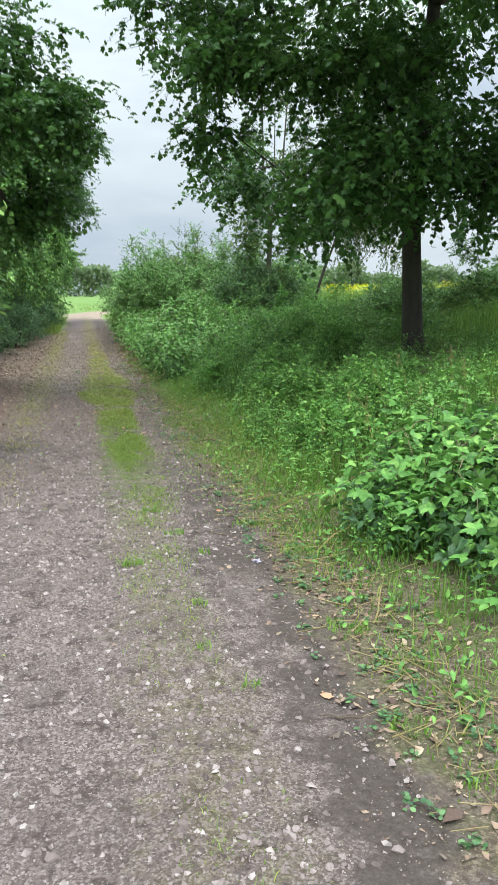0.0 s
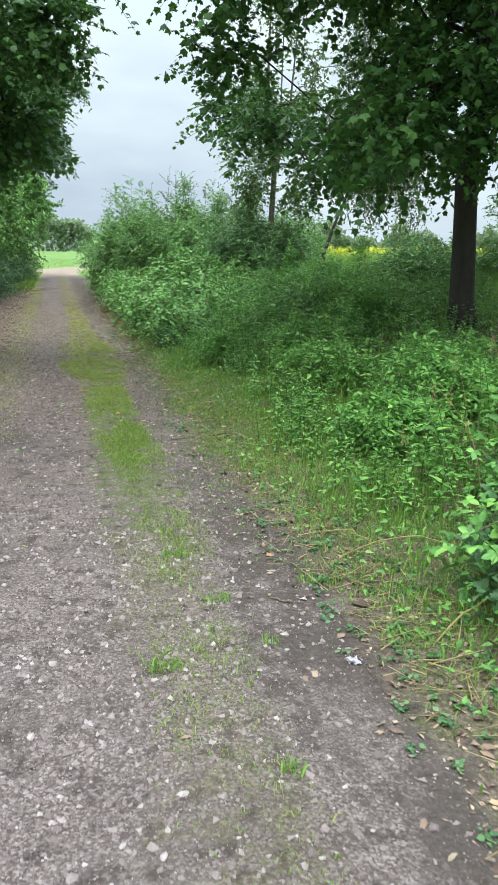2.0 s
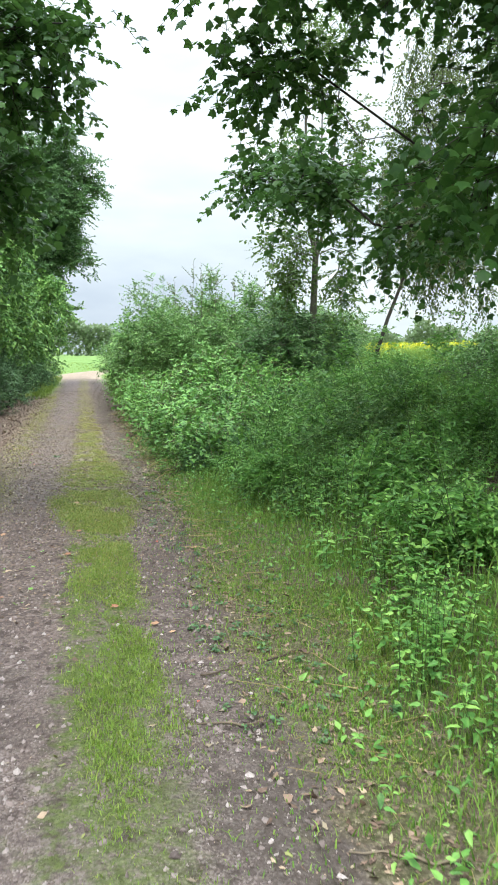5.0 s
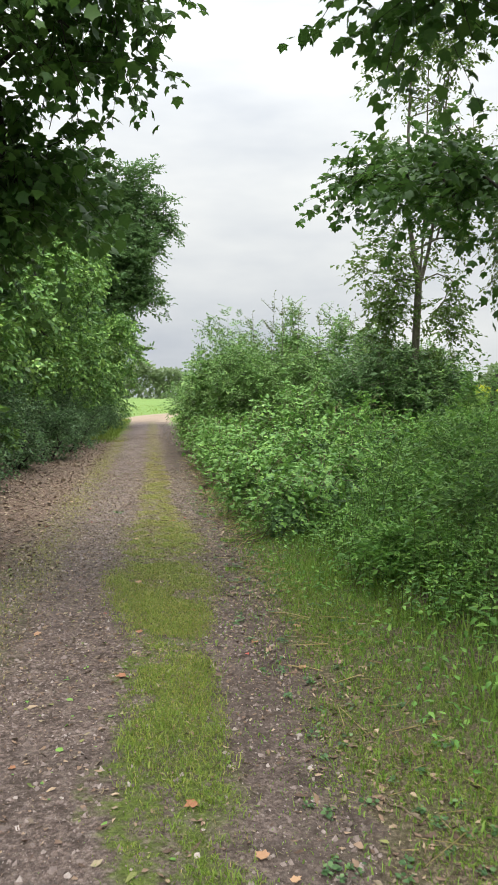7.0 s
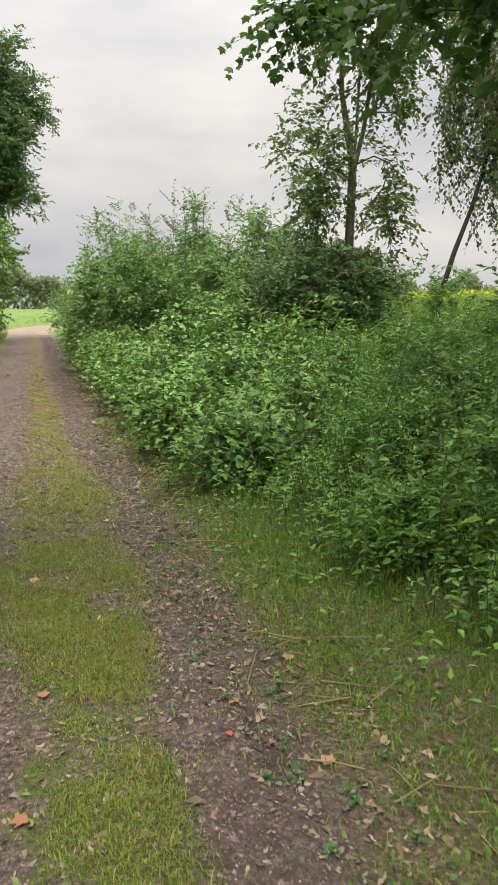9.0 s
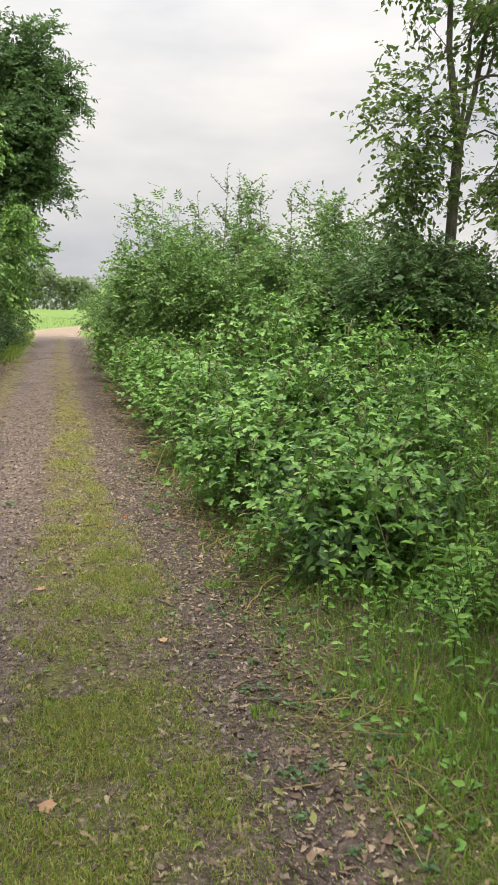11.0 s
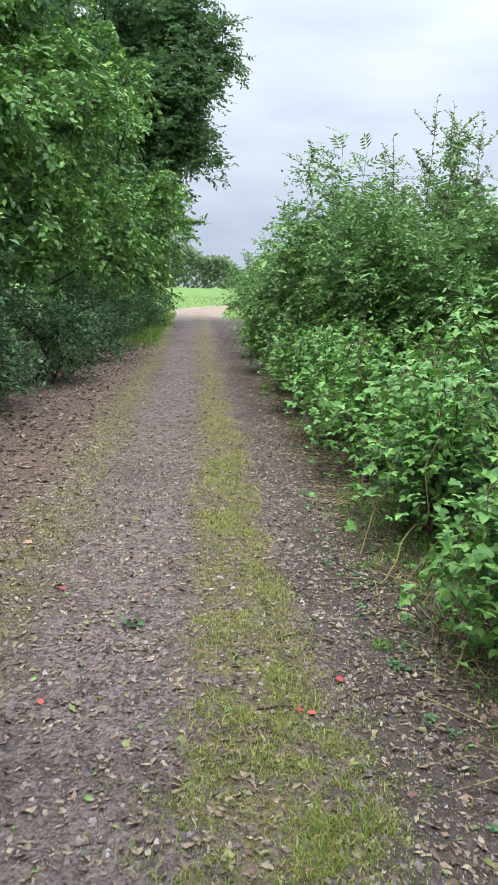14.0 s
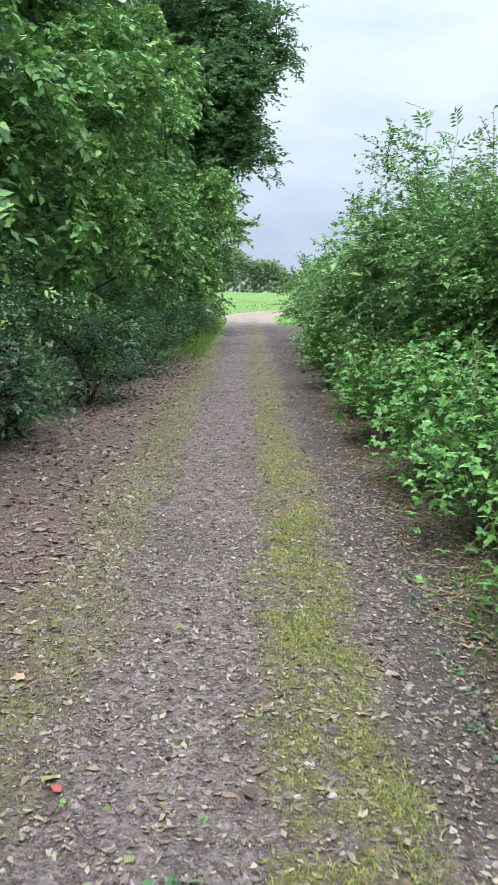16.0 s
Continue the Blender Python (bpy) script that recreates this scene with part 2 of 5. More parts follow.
    litter = ramp(nt, noise_tex(nt, pos, 50.0, 6, 0.85), [(0.34, (0.055, 0.036, 0.028)), (0.5, (0.15, 0.1, 0.08)), (0.62, (0.4, 0.3, 0.235))])
    col = mix(nt, math_node(nt, "SUBTRACT", 1.0, smooth(nt, xw, -1.05, -0.85)), col, mix(nt, smooth(nt, xw, -5.5, -4.5), turf, litter))
    lime = ramp(nt, noise_tex(nt, pos, 4.0, 5, 0.7), [(0.3, (0.1, 0.17, 0.03)), (0.7, (0.24, 0.33, 0.07))])
    col = mix(nt, times(math_node(nt, "SUBTRACT", 1.0, smooth(nt, xw, -1.0, -0.6)), smooth(nt, y, 30.0, 36.0)), col, lime)
    # the far end of the track is paler, and the meadow lies round it
    far = smooth(nt, math_node(nt, "ADD", y, centred(0.5, 4, 8.0)), 43.0, 50.0)
    sandy = ramp(nt, noise_tex(nt, pos, 3.0, 5), [(0.3, (0.27, 0.2, 0.15)), (0.7, (0.38, 0.3, 0.23))])
    meadow = ramp(nt, noise_tex(nt, pos, 0.35, 6, 0.65), [(0.3, (0.12, 0.21, 0.05)), (0.7, (0.19, 0.29, 0.085))])
    beyond = mix(nt, times(between(x, -1.3, -1.0, 1.2, 1.5), math_node(nt, "SUBTRACT", 1.0, smooth(nt, y, 70.0, 73.0))), meadow, sandy)
    col = mix(nt, far, col, beyond)
    nt.links.new(col, bsdf.inputs["Base Color"])
    bsdf.inputs["Roughness"].default_value = 0.93
    bsdf.inputs["Specular IOR Level"].default_value = 0.2
    h = math_node(nt, "SUBTRACT", times(noise_tex(nt, pos, 40.0, 6, 0.75), 1.6), times(vor.outputs["Distance"], track))
    b = node(nt, "ShaderNodeBump", {"Strength": 0.8, "Distance": 0.018, "Height": h})
    nt.links.new(b.outputs[0], bsdf.inputs["Normal"])
    return mat


GROUND = ground_material()
PATH = GROUND

# ---- mesh helpers ----


def mesh_of(name, verts, faces, material, flat_shaded=False):
    """A mesh from arrays of points and of faces that all have the same number of corners."""
    verts, faces = np.asarray(verts, np.float32), np.asarray(faces, np.int32)
    me = bpy.data.meshes.new(name)
    me.vertices.add(len(verts))
    me.vertices.foreach_set("co", verts.ravel())
    k = faces.shape[1]
    me.loops.add(faces.size)
    me.loops.foreach_set("vertex_index", faces.ravel())
    me.polygons.add(len(faces))
    me.polygons.foreach_set("loop_start", np.arange(0, faces.size, k, dtype=np.int32))
    me.update(calc_edges=True)
    if flat_shaded:
        me.shade_flat()
    me.materials.append(material)
    return me


def part(name, mesh, parent, label=""):
    ob = new(name, mesh)
    ob.parent = parent
    return tagged(ob, label)


def unit(v):
    return v / np.maximum(np.linalg.norm(v, axis=-1, keepdims=True), 1e-9)


def stamped(points, along, normal, size, shape):
    """Copies of a small shape (points, triangles) at points, its y along, its z along the normal."""
    sv, sf = shape
    along = unit(along)
    side = unit(np.cross(along, normal))
    up = np.cross(side, along)
    size = np.broadcast_to(np.asarray(size, float), (len(points),))[:, None, None]
    v = points[:, None, :] + size * (sv[None, :, :1] * side[:, None, :] + sv[None, :, 1:2] * along[:, None, :] + sv[None, :, 2:] * up[:, None, :])
    f = sf[None] + (np.arange(len(points)) * len(sv))[:, None, None]
    return v.reshape(-1, 3), f.reshape(-1, sf.shape[1])


def joined(pieces):
    vs, fs, n = [], [], 0
    for v, f in pieces:
        vs.append(v)
        fs.append(f + n)
        n += len(v)
    return np.concatenate(vs), np.concatenate(fs)


def shape_of(v, f):
    return np.array(v, float), np.array(f, int)


OVATE = shape_of([(0, 0, 0), (0.27, 0.42, 0.07), (0, 1, -0.08), (-0.27, 0.42, 0.07)], [(0, 1, 2), (0, 2, 3)])
ROUND = shape_of([(0, 0, 0), (0.36, 0.3, 0.06), (0.3, 0.72, 0.05), (0, 1, -0.06), (-0.3, 0.72, 0.05), (-0.36, 0.3, 0.06)],
                 [(0, 1, 2), (0, 2, 3), (0, 3, 4), (0, 4, 5)])
HERB = shape_of([(0, 0, 0), (0.24, 0.28, 0.06), (0.15, 0.66, 0.03), (0, 1, -0.14), (-0.15, 0.66, 0.03), (-0.24, 0.28, 0.06)], [(0, 1, 2), (0, 2, 3), (0, 3, 4), (0, 4, 5)])
LOBED = shape_of([(0, 0.36, 0.03), (0, 0, 0), (0.42, 0.08, -0.06), (0.36, 0.3, 0.0), (0.5, 0.6, -0.09), (0.25, 0.64, 0.0), (0, 1.02, -0.14),
                  (-0.25, 0.64, 0.0), (-0.5, 0.6, -0.09), (-0.36, 0.3, 0.0), (-0.42, 0.08, -0.06)],
                 [(0, i, i + 1) for i in range(1, 10)] + [(0, 10, 1)])
NARROW = shape_of([(0, 0, 0), (0.15, 0.4, 0.04), (0, 1, -0.12), (-0.15, 0.4, 0.04)], [(0, 1, 2), (0, 2, 3)])
_leaf = [(0, 0, 0), (0.33, 0.3, 0.05), (0.25, 0.68, 0.03), (0, 1, -0.12), (-0.25, 0.68, 0.03), (-0.33, 0.3, 0.05)]
_fan = [(0, 1, 2), (0, 2, 3), (0, 3, 4), (0, 4, 5)]


def trifoliate():
    v, f = [], []
    for turn, s, oy in ((0, 0.62, 0.38), (70, 0.5, 0.34), (-70, 0.5, 0.34)):
        c, sn = math.cos(radians(turn)), math.sin(radians(turn))
        n = len(v)
        v += [(s * (x * c + y * sn), oy + s * (y * c - x * sn), s * z) for x, y, z in _leaf]
        f += [tuple(i + n for i in t) for t in _fan]
    return shape_of(v, f)


TRIPLE = trifoliate()
_i = 0.525731
_j = 0.850651
_ico = [(-_i, 0, _j), (_i, 0, _j), (-_i, 0, -_j), (_i, 0, -_j), (0, _j, _i), (0, _j, -_i), (0, -_j, _i), (0, -_j, -_i), (_j, _i, 0), (-_j, _i, 0), (_j, -_i, 0), (-_j, -_i, 0)]
_icof = [(0, 1, 4), (0, 4, 9), (9, 4, 5), (4, 8, 5), (4, 1, 8), (8, 1, 10), (8, 10, 3), (5, 8, 3), (5, 3, 2), (2, 3, 7), (7, 3, 10), (7, 10, 6),
         (7, 6, 11), (11, 6, 0), (0, 6, 1), (6, 10, 1), (9, 11, 0), (9, 2, 11), (9, 5, 2), (7, 11, 2)]


def pebble(seed):
    r = np.random.RandomState(seed)
    v = np.array(_ico) * r.uniform(0.72, 1.15, (12, 1)) * np.array([1.0, r.uniform(0.6, 0.95), r.uniform(0.4, 0.6)]) * 0.5
    return v, np.array(_icof)


def sticks(p0, p1, r0, r1, sides=5):
    """Tapered round sticks, one for each pair of ends."""
    d = unit(p1 - p0)
    ref = np.where(np.abs(d[:, 2:]) > 0.9, np.array([[1.0, 0, 0]]), np.array([[0, 0, 1.0]]))
    a = unit(np.cross(d, ref))
    b = np.cross(d, a)
    ang = np.arange(sides) * 2 * math.pi / sides
    ring = np.cos(ang)[None, :, None] * a[:, None] + np.sin(ang)[None, :, None] * b[:, None]
    lo = p0[:, None] + ring * np.asarray(r0)[:, None, None]
    hi = p1[:, None] + ring * np.asarray(r1)[:, None, None]
    v = np.concatenate([lo, hi], 1).reshape(-1, 3)
    q = np.array([(i, (i + 1) % sides, sides + (i + 1) % sides, sides + i) for i in range(sides)])
    return v, (q[None] + (np.arange(len(p0)) * 2 * sides)[:, None, None]).reshape(-1, 4)


def tube(points, radii, sides=12, rough=0.0, seed=0):
    """One continuous tapered tube along a line, with an uneven skin."""
    r = np.random.RandomState(seed)
    p = np.asarray(points, float)
    d = unit(np.gradient(p, axis=0))
    a = unit(np.cross(d, np.array([[0.3, 1.0, 0.1]])))
    b = np.cross(d, a)
    ang = np.arange(sides) * 2 * math.pi / sides
    ribs = 1 + rough * r.uniform(-1, 1, (1, sides)) + rough * 0.6 * r.uniform(-1, 1, (len(p), sides))
    ring = (np.cos(ang)[None, :, None] * a[:, None] + np.sin(ang)[None, :, None] * b[:, None]) * (np.asarray(radii)[:, None] * ribs)[..., None]
    v = (p[:, None] + ring).reshape(-1, 3)
    f = [(k * sides + i, k * sides + (i + 1) % sides, (k + 1) * sides + (i + 1) % sides, (k + 1) * sides + i) for k in range(len(p) - 1) for i in range(sides)]
    return v, np.array(f)


# ---- the lie of the land ----


def step(v, lo, hi):
    t = np.clip((v - lo) / (hi - lo), 0, 1)
    return t * t * (3 - 2 * t)


def far_rise(y):
    """The land climbs gently past the hedge."""
    return 0.008 * np.clip(np.asarray(y, float) - 22.0, 0, 130)


def land(x, y):
    """Height of the ground: a level track, a bank on one side up to a field, a meadow ahead."""
    x, y = np.asarray(x, float), np.asarray(y, float)
    fade = 1 - step(y, 34, 52) * (1 - step(x, 7, 20))
    bank = (0.85 * step(x, 1.2, 4.8) + 0.3 * step(x, 4.5, 12) + 0.5 * step(x, 10, 34)) * fade
    left = 0.12 * step(-x, 1.6, 4.0) * (1 - step(y, 40, 50))
    bumps = 0.035 * np.sin(1.7 * x + 0.6 * y) * np.sin(1.3 * y - 0.4 * x) * step(np.abs(x - 0.1), 1.1, 2.2)
    return bank + left + bumps - 0.02 + far_rise(y)


def surface(x, y):
    """Height of what one stands on: the track's own surface, or the land beside it."""
    x, y = np.asarray(x, float), np.asarray(y, float)
    lo = -1.02 + 0.1 * np.sin(0.9 * y) + 0.06 * np.sin(2.7 * y + 1)
    hi = 1.08 + 0.06 * np.sin(1.3 * y + 2) + 0.05 * np.sin(3.9 * y)
    s = (x - lo) / (hi - lo)
    edge = np.minimum(s, 1 - s)
    bump = 0.006 * np.sin(9 * x + 3 * y) * np.sin(7 * y) + 0.012 * np.cos((x - 0.38) * 4.2)
    return np.where(edge > 0.05, bump * step(edge, 0.04, 0.2) - 0.012 + far_rise(y), np.maximum(land(x, y), -0.03))


def under_maple(x, y):
    """1 in the shade at the maple's foot, where little grows, 0 away from it."""
    return np.exp(-((np.asarray(x, float) - 4.1) / 1.3) ** 2 - ((np.asarray(y, float) - 8.7) / 1.9) ** 2)


def spread(seed, n, x0, x1, y0, y1):
    r = np.random.RandomState(seed)
    return r, r.uniform(x0, x1, n), r.uniform(y0, y1, n)


def path_bend(y):
    """How far the track's line moves to the right as it turns off into the meadow."""
    return 9.0 * np.clip((np.asarray(y, float) - 52.0) / 22.0, 0, None) ** 2


def build_ground():
    xs = np.concatenate([[-3000, -900, -300, -120, -60, -35, -22, -15], np.arange(-11, -2, 0.6), np.arange(-2, 6, 0.16), np.arange(6, 14, 0.7),
                         [15, 18, 22, 28, 36, 50, 70, 110, 200, 400, 1000, 3000]])
    ys = np.concatenate([[-3000, -900, -300, -100, -40, -20, -12], np.arange(-8, 0, 0.8), np.arange(0, 32, 0.22), np.arange(32, 70, 1.0),
                         [72, 78, 86, 96, 110, 130, 160, 220, 350, 600, 1200, 3000]])
    gx, gy = np.meshgrid(xs, ys)
    gz = land(gx, gy)
    inside = (gy > -60) * step(gx - path_bend(gy), -0.85, -0.6) * (1 - step(gx - path_bend(gy), 0.85, 1.05)) * (1 - step(gy, 66, 72))
    gz = gz - 0.05 * inside
    v = np.stack([gx, gy, gz], -1).reshape(-1, 3)
    nx, ny = len(xs), len(ys)
    i = (np.arange(ny - 1)[:, None] * nx + np.arange(nx - 1)[None]).ravel()
    f = np.stack([i, i + 1, i + 1 + nx, i + nx], -1)
    return tagged(new("ground", mesh_of("ground", v, f, GROUND)), "earth verge and leaf litter running into bright green meadow", "ground", kind="structure")


def build_path():
    ys = np.concatenate([np.arange(-60, -4, 2.0), np.arange(-4, 26, 0.1), np.arange(26, 74, 0.5)])
    s = np.concatenate([[0.0, 0.03], np.linspace(0.06, 0.94, 26), [0.97, 1.0]])
    gy, gs = np.meshgrid(ys, s, indexing="ij")
    lo = -1.02 + 0.1 * np.sin(0.9 * gy) + 0.06 * np.sin(2.7 * gy + 1)
    hi = 1.08 + 0.06 * np.sin(1.3 * gy + 2) + 0.05 * np.sin(3.9 * gy)
    gx = lo + (hi - lo) * gs
    bend = path_bend(gy)
    bump = 0.006 * np.sin(9 * gx + 3 * gy) * np.sin(7 * gy) + 0.012 * np.cos((gx - 0.38) * 4.2)
    edge = np.minimum(gs, 1 - gs)
    gz = np.where(edge < 0.02, -0.09, np.where(edge < 0.05, -0.026, bump * step(edge, 0.04, 0.2) - 0.012))
    v = np.stack([gx + bend, gy, gz + far_rise(gy)], -1).reshape(-1, 3)
    nx = len(s)
    i = (np.arange(len(ys) - 1)[:, None] * nx + np.arange(nx - 1)[None]).ravel()
    f = np.stack([i, i + 1, i + 1 + nx, i + nx], -1)
    return tagged(new("path", mesh_of("path", v, f, PATH)), "gravel track with a mossy grass strip between two wheel ruts", "path", kind="structure")


ground = build_ground()
path = build_path()

# ---- trees and shrubs ----


def blob(r, centre, radii, n, lobes=6, shell=0.75, lobe=0.41, rising=0.25):
    """n places, with the way outwards at each, in a mass that swells into uneven lobes."""
    centre, radii = np.array(centre, float), np.array(radii, float)
    lc = centre + unit(r.normal(size=(lobes, 3))) * radii * r.uniform(0.3, 1.13 - lobe, (lobes, 1))
    lr = radii * r.uniform(0.73, 1.27, (lobes, 1)) * lobe
    k = r.randint(lobes, size=n)
    d = unit(r.normal(size=(n, 3)) + np.array([0, 0, rising]))
    depth = np.where(r.uniform(size=n) < shell, r.uniform(0.8, 1.05, n), r.uniform(0.1, 0.8, n))
    p = lc[k] + d * lr[k] * depth[:, None]
    out = unit(d + (p - centre) / radii)
    return np.concatenate([p, out], 1)


def sprays(r, clumps, twigs, per, length, size, shape, droop=0.5, spread_dir=0.75):
    """Leafy twigs at each clump: leaves alternate along both sides of every twig. Returns leaves and twigs."""
    n = len(clumps) * twigs
    c, out = np.repeat(clumps[:, :3], twigs, 0), np.repeat(clumps[:, 3:], twigs, 0)
    d = unit(out * 0.55 + r.normal(size=(n, 3)) * spread_dir * np.array([1, 1, 0.7]) + np.array([0, 0, -0.25 * droop]))
    ln = length * r.uniform(0.55, 1.35, n)
    c = c + r.normal(size=(n, 3)) * length * 0.22
    t = np.tile(np.linspace(0.08, 1.0, per), n)
    dd, ll = np.repeat(d, per, 0), np.repeat(ln, per)[:, None]
    sag = np.zeros((n * per, 3))
    sag[:, 2] = -droop * 0.35 * t * t * ll[:, 0]
    p = np.repeat(c, per, 0) + dd * ll * t[:, None] + sag
    sidew = unit(np.cross(dd, np.array([[0, 0, 1.0]]) + r.normal(size=(n * per, 3)) * 0.3))
    s = np.tile(np.where(np.arange(per) % 2 == 0, 1.0, -1.0), n)[:, None]
    along = dd * 0.55 + sidew * s * 0.85 + r.normal(size=(n * per, 3)) * 0.25 + np.array([0, 0, -0.45 * droop])
    normal = np.array([0, 0, 1.0]) + r.normal(size=(n * per, 3)) * 0.6
    leaves = stamped(p, along, normal, size * r.uniform(0.6, 1.2, n * per), shape)
    tip = c + d * ln[:, None] - np.array([0, 0, 0.35 * droop]) * ln[:, None]
    c, tip = c[::2], tip[::2]
    return leaves, sticks(c, tip, np.full(len(c), 0.0035), np.full(len(c), 0.0015), 3)


def limbs_to(r, trunk, clumps, tip=0.006, power=0.5, sag=0.1):
    """Limbs that fork off the trunk and off one another until every clump is reached. Returns the sticks of each limb."""
    nodes = [np.array(p, float) for p in trunk]
    parent = list(range(-1, len(trunk) - 1))
    start = [-1] * len(trunk)
    root = np.array(trunk[0])
    for c in clumps[np.argsort(np.linalg.norm(clumps - np.mean(trunk, 0), axis=1))]:
        arr = np.array(nodes)
        gap = np.linalg.norm(arr - c, axis=1) + 0.55 * np.maximum(arr[:, 2] - c[2], 0) + 0.12 * np.linalg.norm(arr - root, axis=1)
        gap[0] += 2.0
        k = int(np.argmin(gap))
        a = arr[k]
        steps = max(1, int(np.linalg.norm(c - a) / 0.7))
        limb = start[k]
        for t in range(1, steps + 1):
            u = t / steps
            q = a + (c - a) * u + np.array([0, 0, sag * np.linalg.norm(c - a) * math.sin(math.pi * u)]) + (r.normal(size=3) * 0.05 if t < steps else 0)
            nodes.append(q)
            parent.append(k)
            k = len(nodes) - 1
            limb = k if limb < 0 else limb
            start.append(limb)
    nodes, parent, start = np.array(nodes), np.array(parent), np.array(start)
    load = np.ones(len(nodes))
    for i in range(len(nodes) - 1, 0, -1):
        if parent[i] >= 0:
            load[parent[i]] += load[i]
    rad = tip * load ** power
    limbs = []
    for first in np.unique(start[start >= 0]):
        keep = np.nonzero(start == first)[0]
        limbs.append(sticks(nodes[parent[keep]], nodes[keep], np.minimum(rad[parent[keep]], rad[keep] * 1.6), rad[keep]))
    return limbs


def tree(name, label, category, trunk, radii, clumps, seed, leaf, bark, shape, size, twigs, per, length, droop=0.5, tip=0.006, limb_cap=420):
    r = np.random.RandomState(seed)
    trunk = np.array(trunk, float)
    base = new(name)
    base.location = trunk[0]
    tagged(base, label, category)
    line = trunk - trunk[0]
    c = clumps - np.concatenate([trunk[0], np.zeros(3)])
    part("trunk", mesh_of("trunk", *tube(line, radii, 14, 0.07, seed), bark), base)
    for limb in limbs_to(r, line[1:], c[r.permutation(len(c))[:limb_cap], :3], tip):
        part("limb", mesh_of("limb", *limb, bark), base)
    leaves, tw = sprays(r, c, twigs, per, length, size, shape, droop)
    tagged(part("twigwork", mesh_of("twigwork", *tw, bark), base), kind="stuff")
    tagged(part("crown", mesh_of("crown", *leaves, leaf), base), kind="stuff")
    return base


def shrub(name, label, foot, blobs, seed, leaf, bark, shape, size, clump_n, twigs, per, length, droop=0.3, stems=6, group="", wands=0, lobes=7, tip=0.004, lobe=0.41, shell=0.75, rising=0.25, stem_r=0.03):
    """A many-stemmed bush whose outline is a union of uneven swellings (centre, radii), with thin wands rising from it."""
    r = np.random.RandomState(seed)
    base = new(name)
    base.location = (foot[0], foot[1], float(land(foot[0], foot[1])) - 0.02)
    tagged(base, label, "shrub", group)
    o = np.concatenate([np.array(base.location), np.zeros(3)])
    area = np.array([b[1][0] * b[1][1] + b[1][1] * b[1][2] + b[1][0] * b[1][2] for b in blobs])
    cl = np.concatenate([blob(r, b[0], b[1], int(clump_n * k) + 1, lobes, shell, lobe, rising) for b, k in zip(blobs, area / area.sum())])
    cl[:, 2] = np.maximum(cl[:, 2], land(cl[:, 0], cl[:, 1]) + 0.08)
    for _ in range(wands):
        b = blobs[r.randint(len(blobs))]
        a = r.uniform(0, 2 * math.pi)
        top = np.array(b[0]) + np.array([b[1][0] * 0.55 * math.cos(a), b[1][1] * 0.55 * math.sin(a), b[1][2] * r.uniform(0.7, 0.85)])
        tall = r.uniform(0.25, 0.7)
        lean = np.array([r.normal() * 0.2, r.normal() * 0.2, 1.0])
        cl = np.concatenate([cl, [np.concatenate([top + lean * tall * t, lean]) for t in (0.3, 0.65, 1.0)]])
    cl = cl - o
    mid = cl[:, :3].mean(0)
    for k in range(stems):
        a = k * 2.4
        p0 = np.array([0.15 * math.cos(a), 0.15 * math.sin(a), 0.0])
        p1 = mid * r.uniform(0.5, 1.0) + r.normal(size=3) * 0.35
        p1[2] = abs(p1[2])
        m = (p0 + p1) / 2 + r.normal(size=3) * 0.1
        part("stem", mesh_of("stem", *tube([p0, m, p1], [stem_r, stem_r * 0.7, stem_r * 0.35], 6, 0.05, seed + k), bark), base)
    some = cl[r.permutation(len(cl))[:220], :3]
    for limb in limbs_to(r, [(0, 0, 0.02), mid * 0.4, mid * 0.8], some, tip):
        part("branch", mesh_of("branch", *limb, bark), base)
    leaves, tw = sprays(r, cl, twigs, per, length, size, shape, droop)
    tagged(part("twigwork", mesh_of("twigwork", *tw, bark), base), kind="stuff")
    tagged(part("foliage", mesh_of("foliage", *leaves, leaf), base), kind="stuff")
    return base


R = np.random.RandomState(5)
g = lambda x, y: float(land(x, y))

# the dark-stemmed maple on the bank, whose crown overhangs the track
mx, my = 4.42, 10.03
mz = g(mx, my) - 0.05
maple_clumps = np.concatenate([
    blob(R, (mx + 0.4, my - 0.3, 3.3), (2.4, 2.0, 0.8), 130, 9),
    blob(R, (3.1, 8.5, 2.75), (1.1, 0.8, 0.5), 40, 5),
    blob(R, (4.6, 8.5, 2.7), (1.2, 0.8, 0.55), 46, 5),
    blob(R, (3.4, 9.6, 4.2), (1.9, 1.5, 0.5), 90, 8),
    blob(R, (1.7, 9.6, 4.15), (1.0, 1.0, 0.4), 42, 6),
    blob(R, (1.7, 10.3, 4.95), (1.2, 1.0, 0.4), 44, 6),
    blob(R, (1.8, 10.6, 3.45), (0.65, 0.5, 0.25), 14, 4),
    blob(R, (2.65, 12.9, 3.2), (0.68, 0.65, 0.28), 22, 5),
    blob(R, (3.8, 12.0, 2.8), (0.9, 0.9, 0.4), 22, 5),
    blob(R, (2.95, 14.8, 3.85), (0.9, 0.75, 0.3), 26, 6),
    blob(R, (6.4, 9.4, 3.2), (1.8, 2.0, 0.9), 80, 7)])
# second mass is added, unseen overhead, to throw shade on the bank
high = np.concatenate([blob(R, (mx + 0.6, my - 0.2, 6.9), (5.0, 4.8, 2.5), 560, 16), blob(np.random.RandomState(23), (3.8, 6.8, 5.6), (2.4, 2.0, 1.2), 150, 9)])
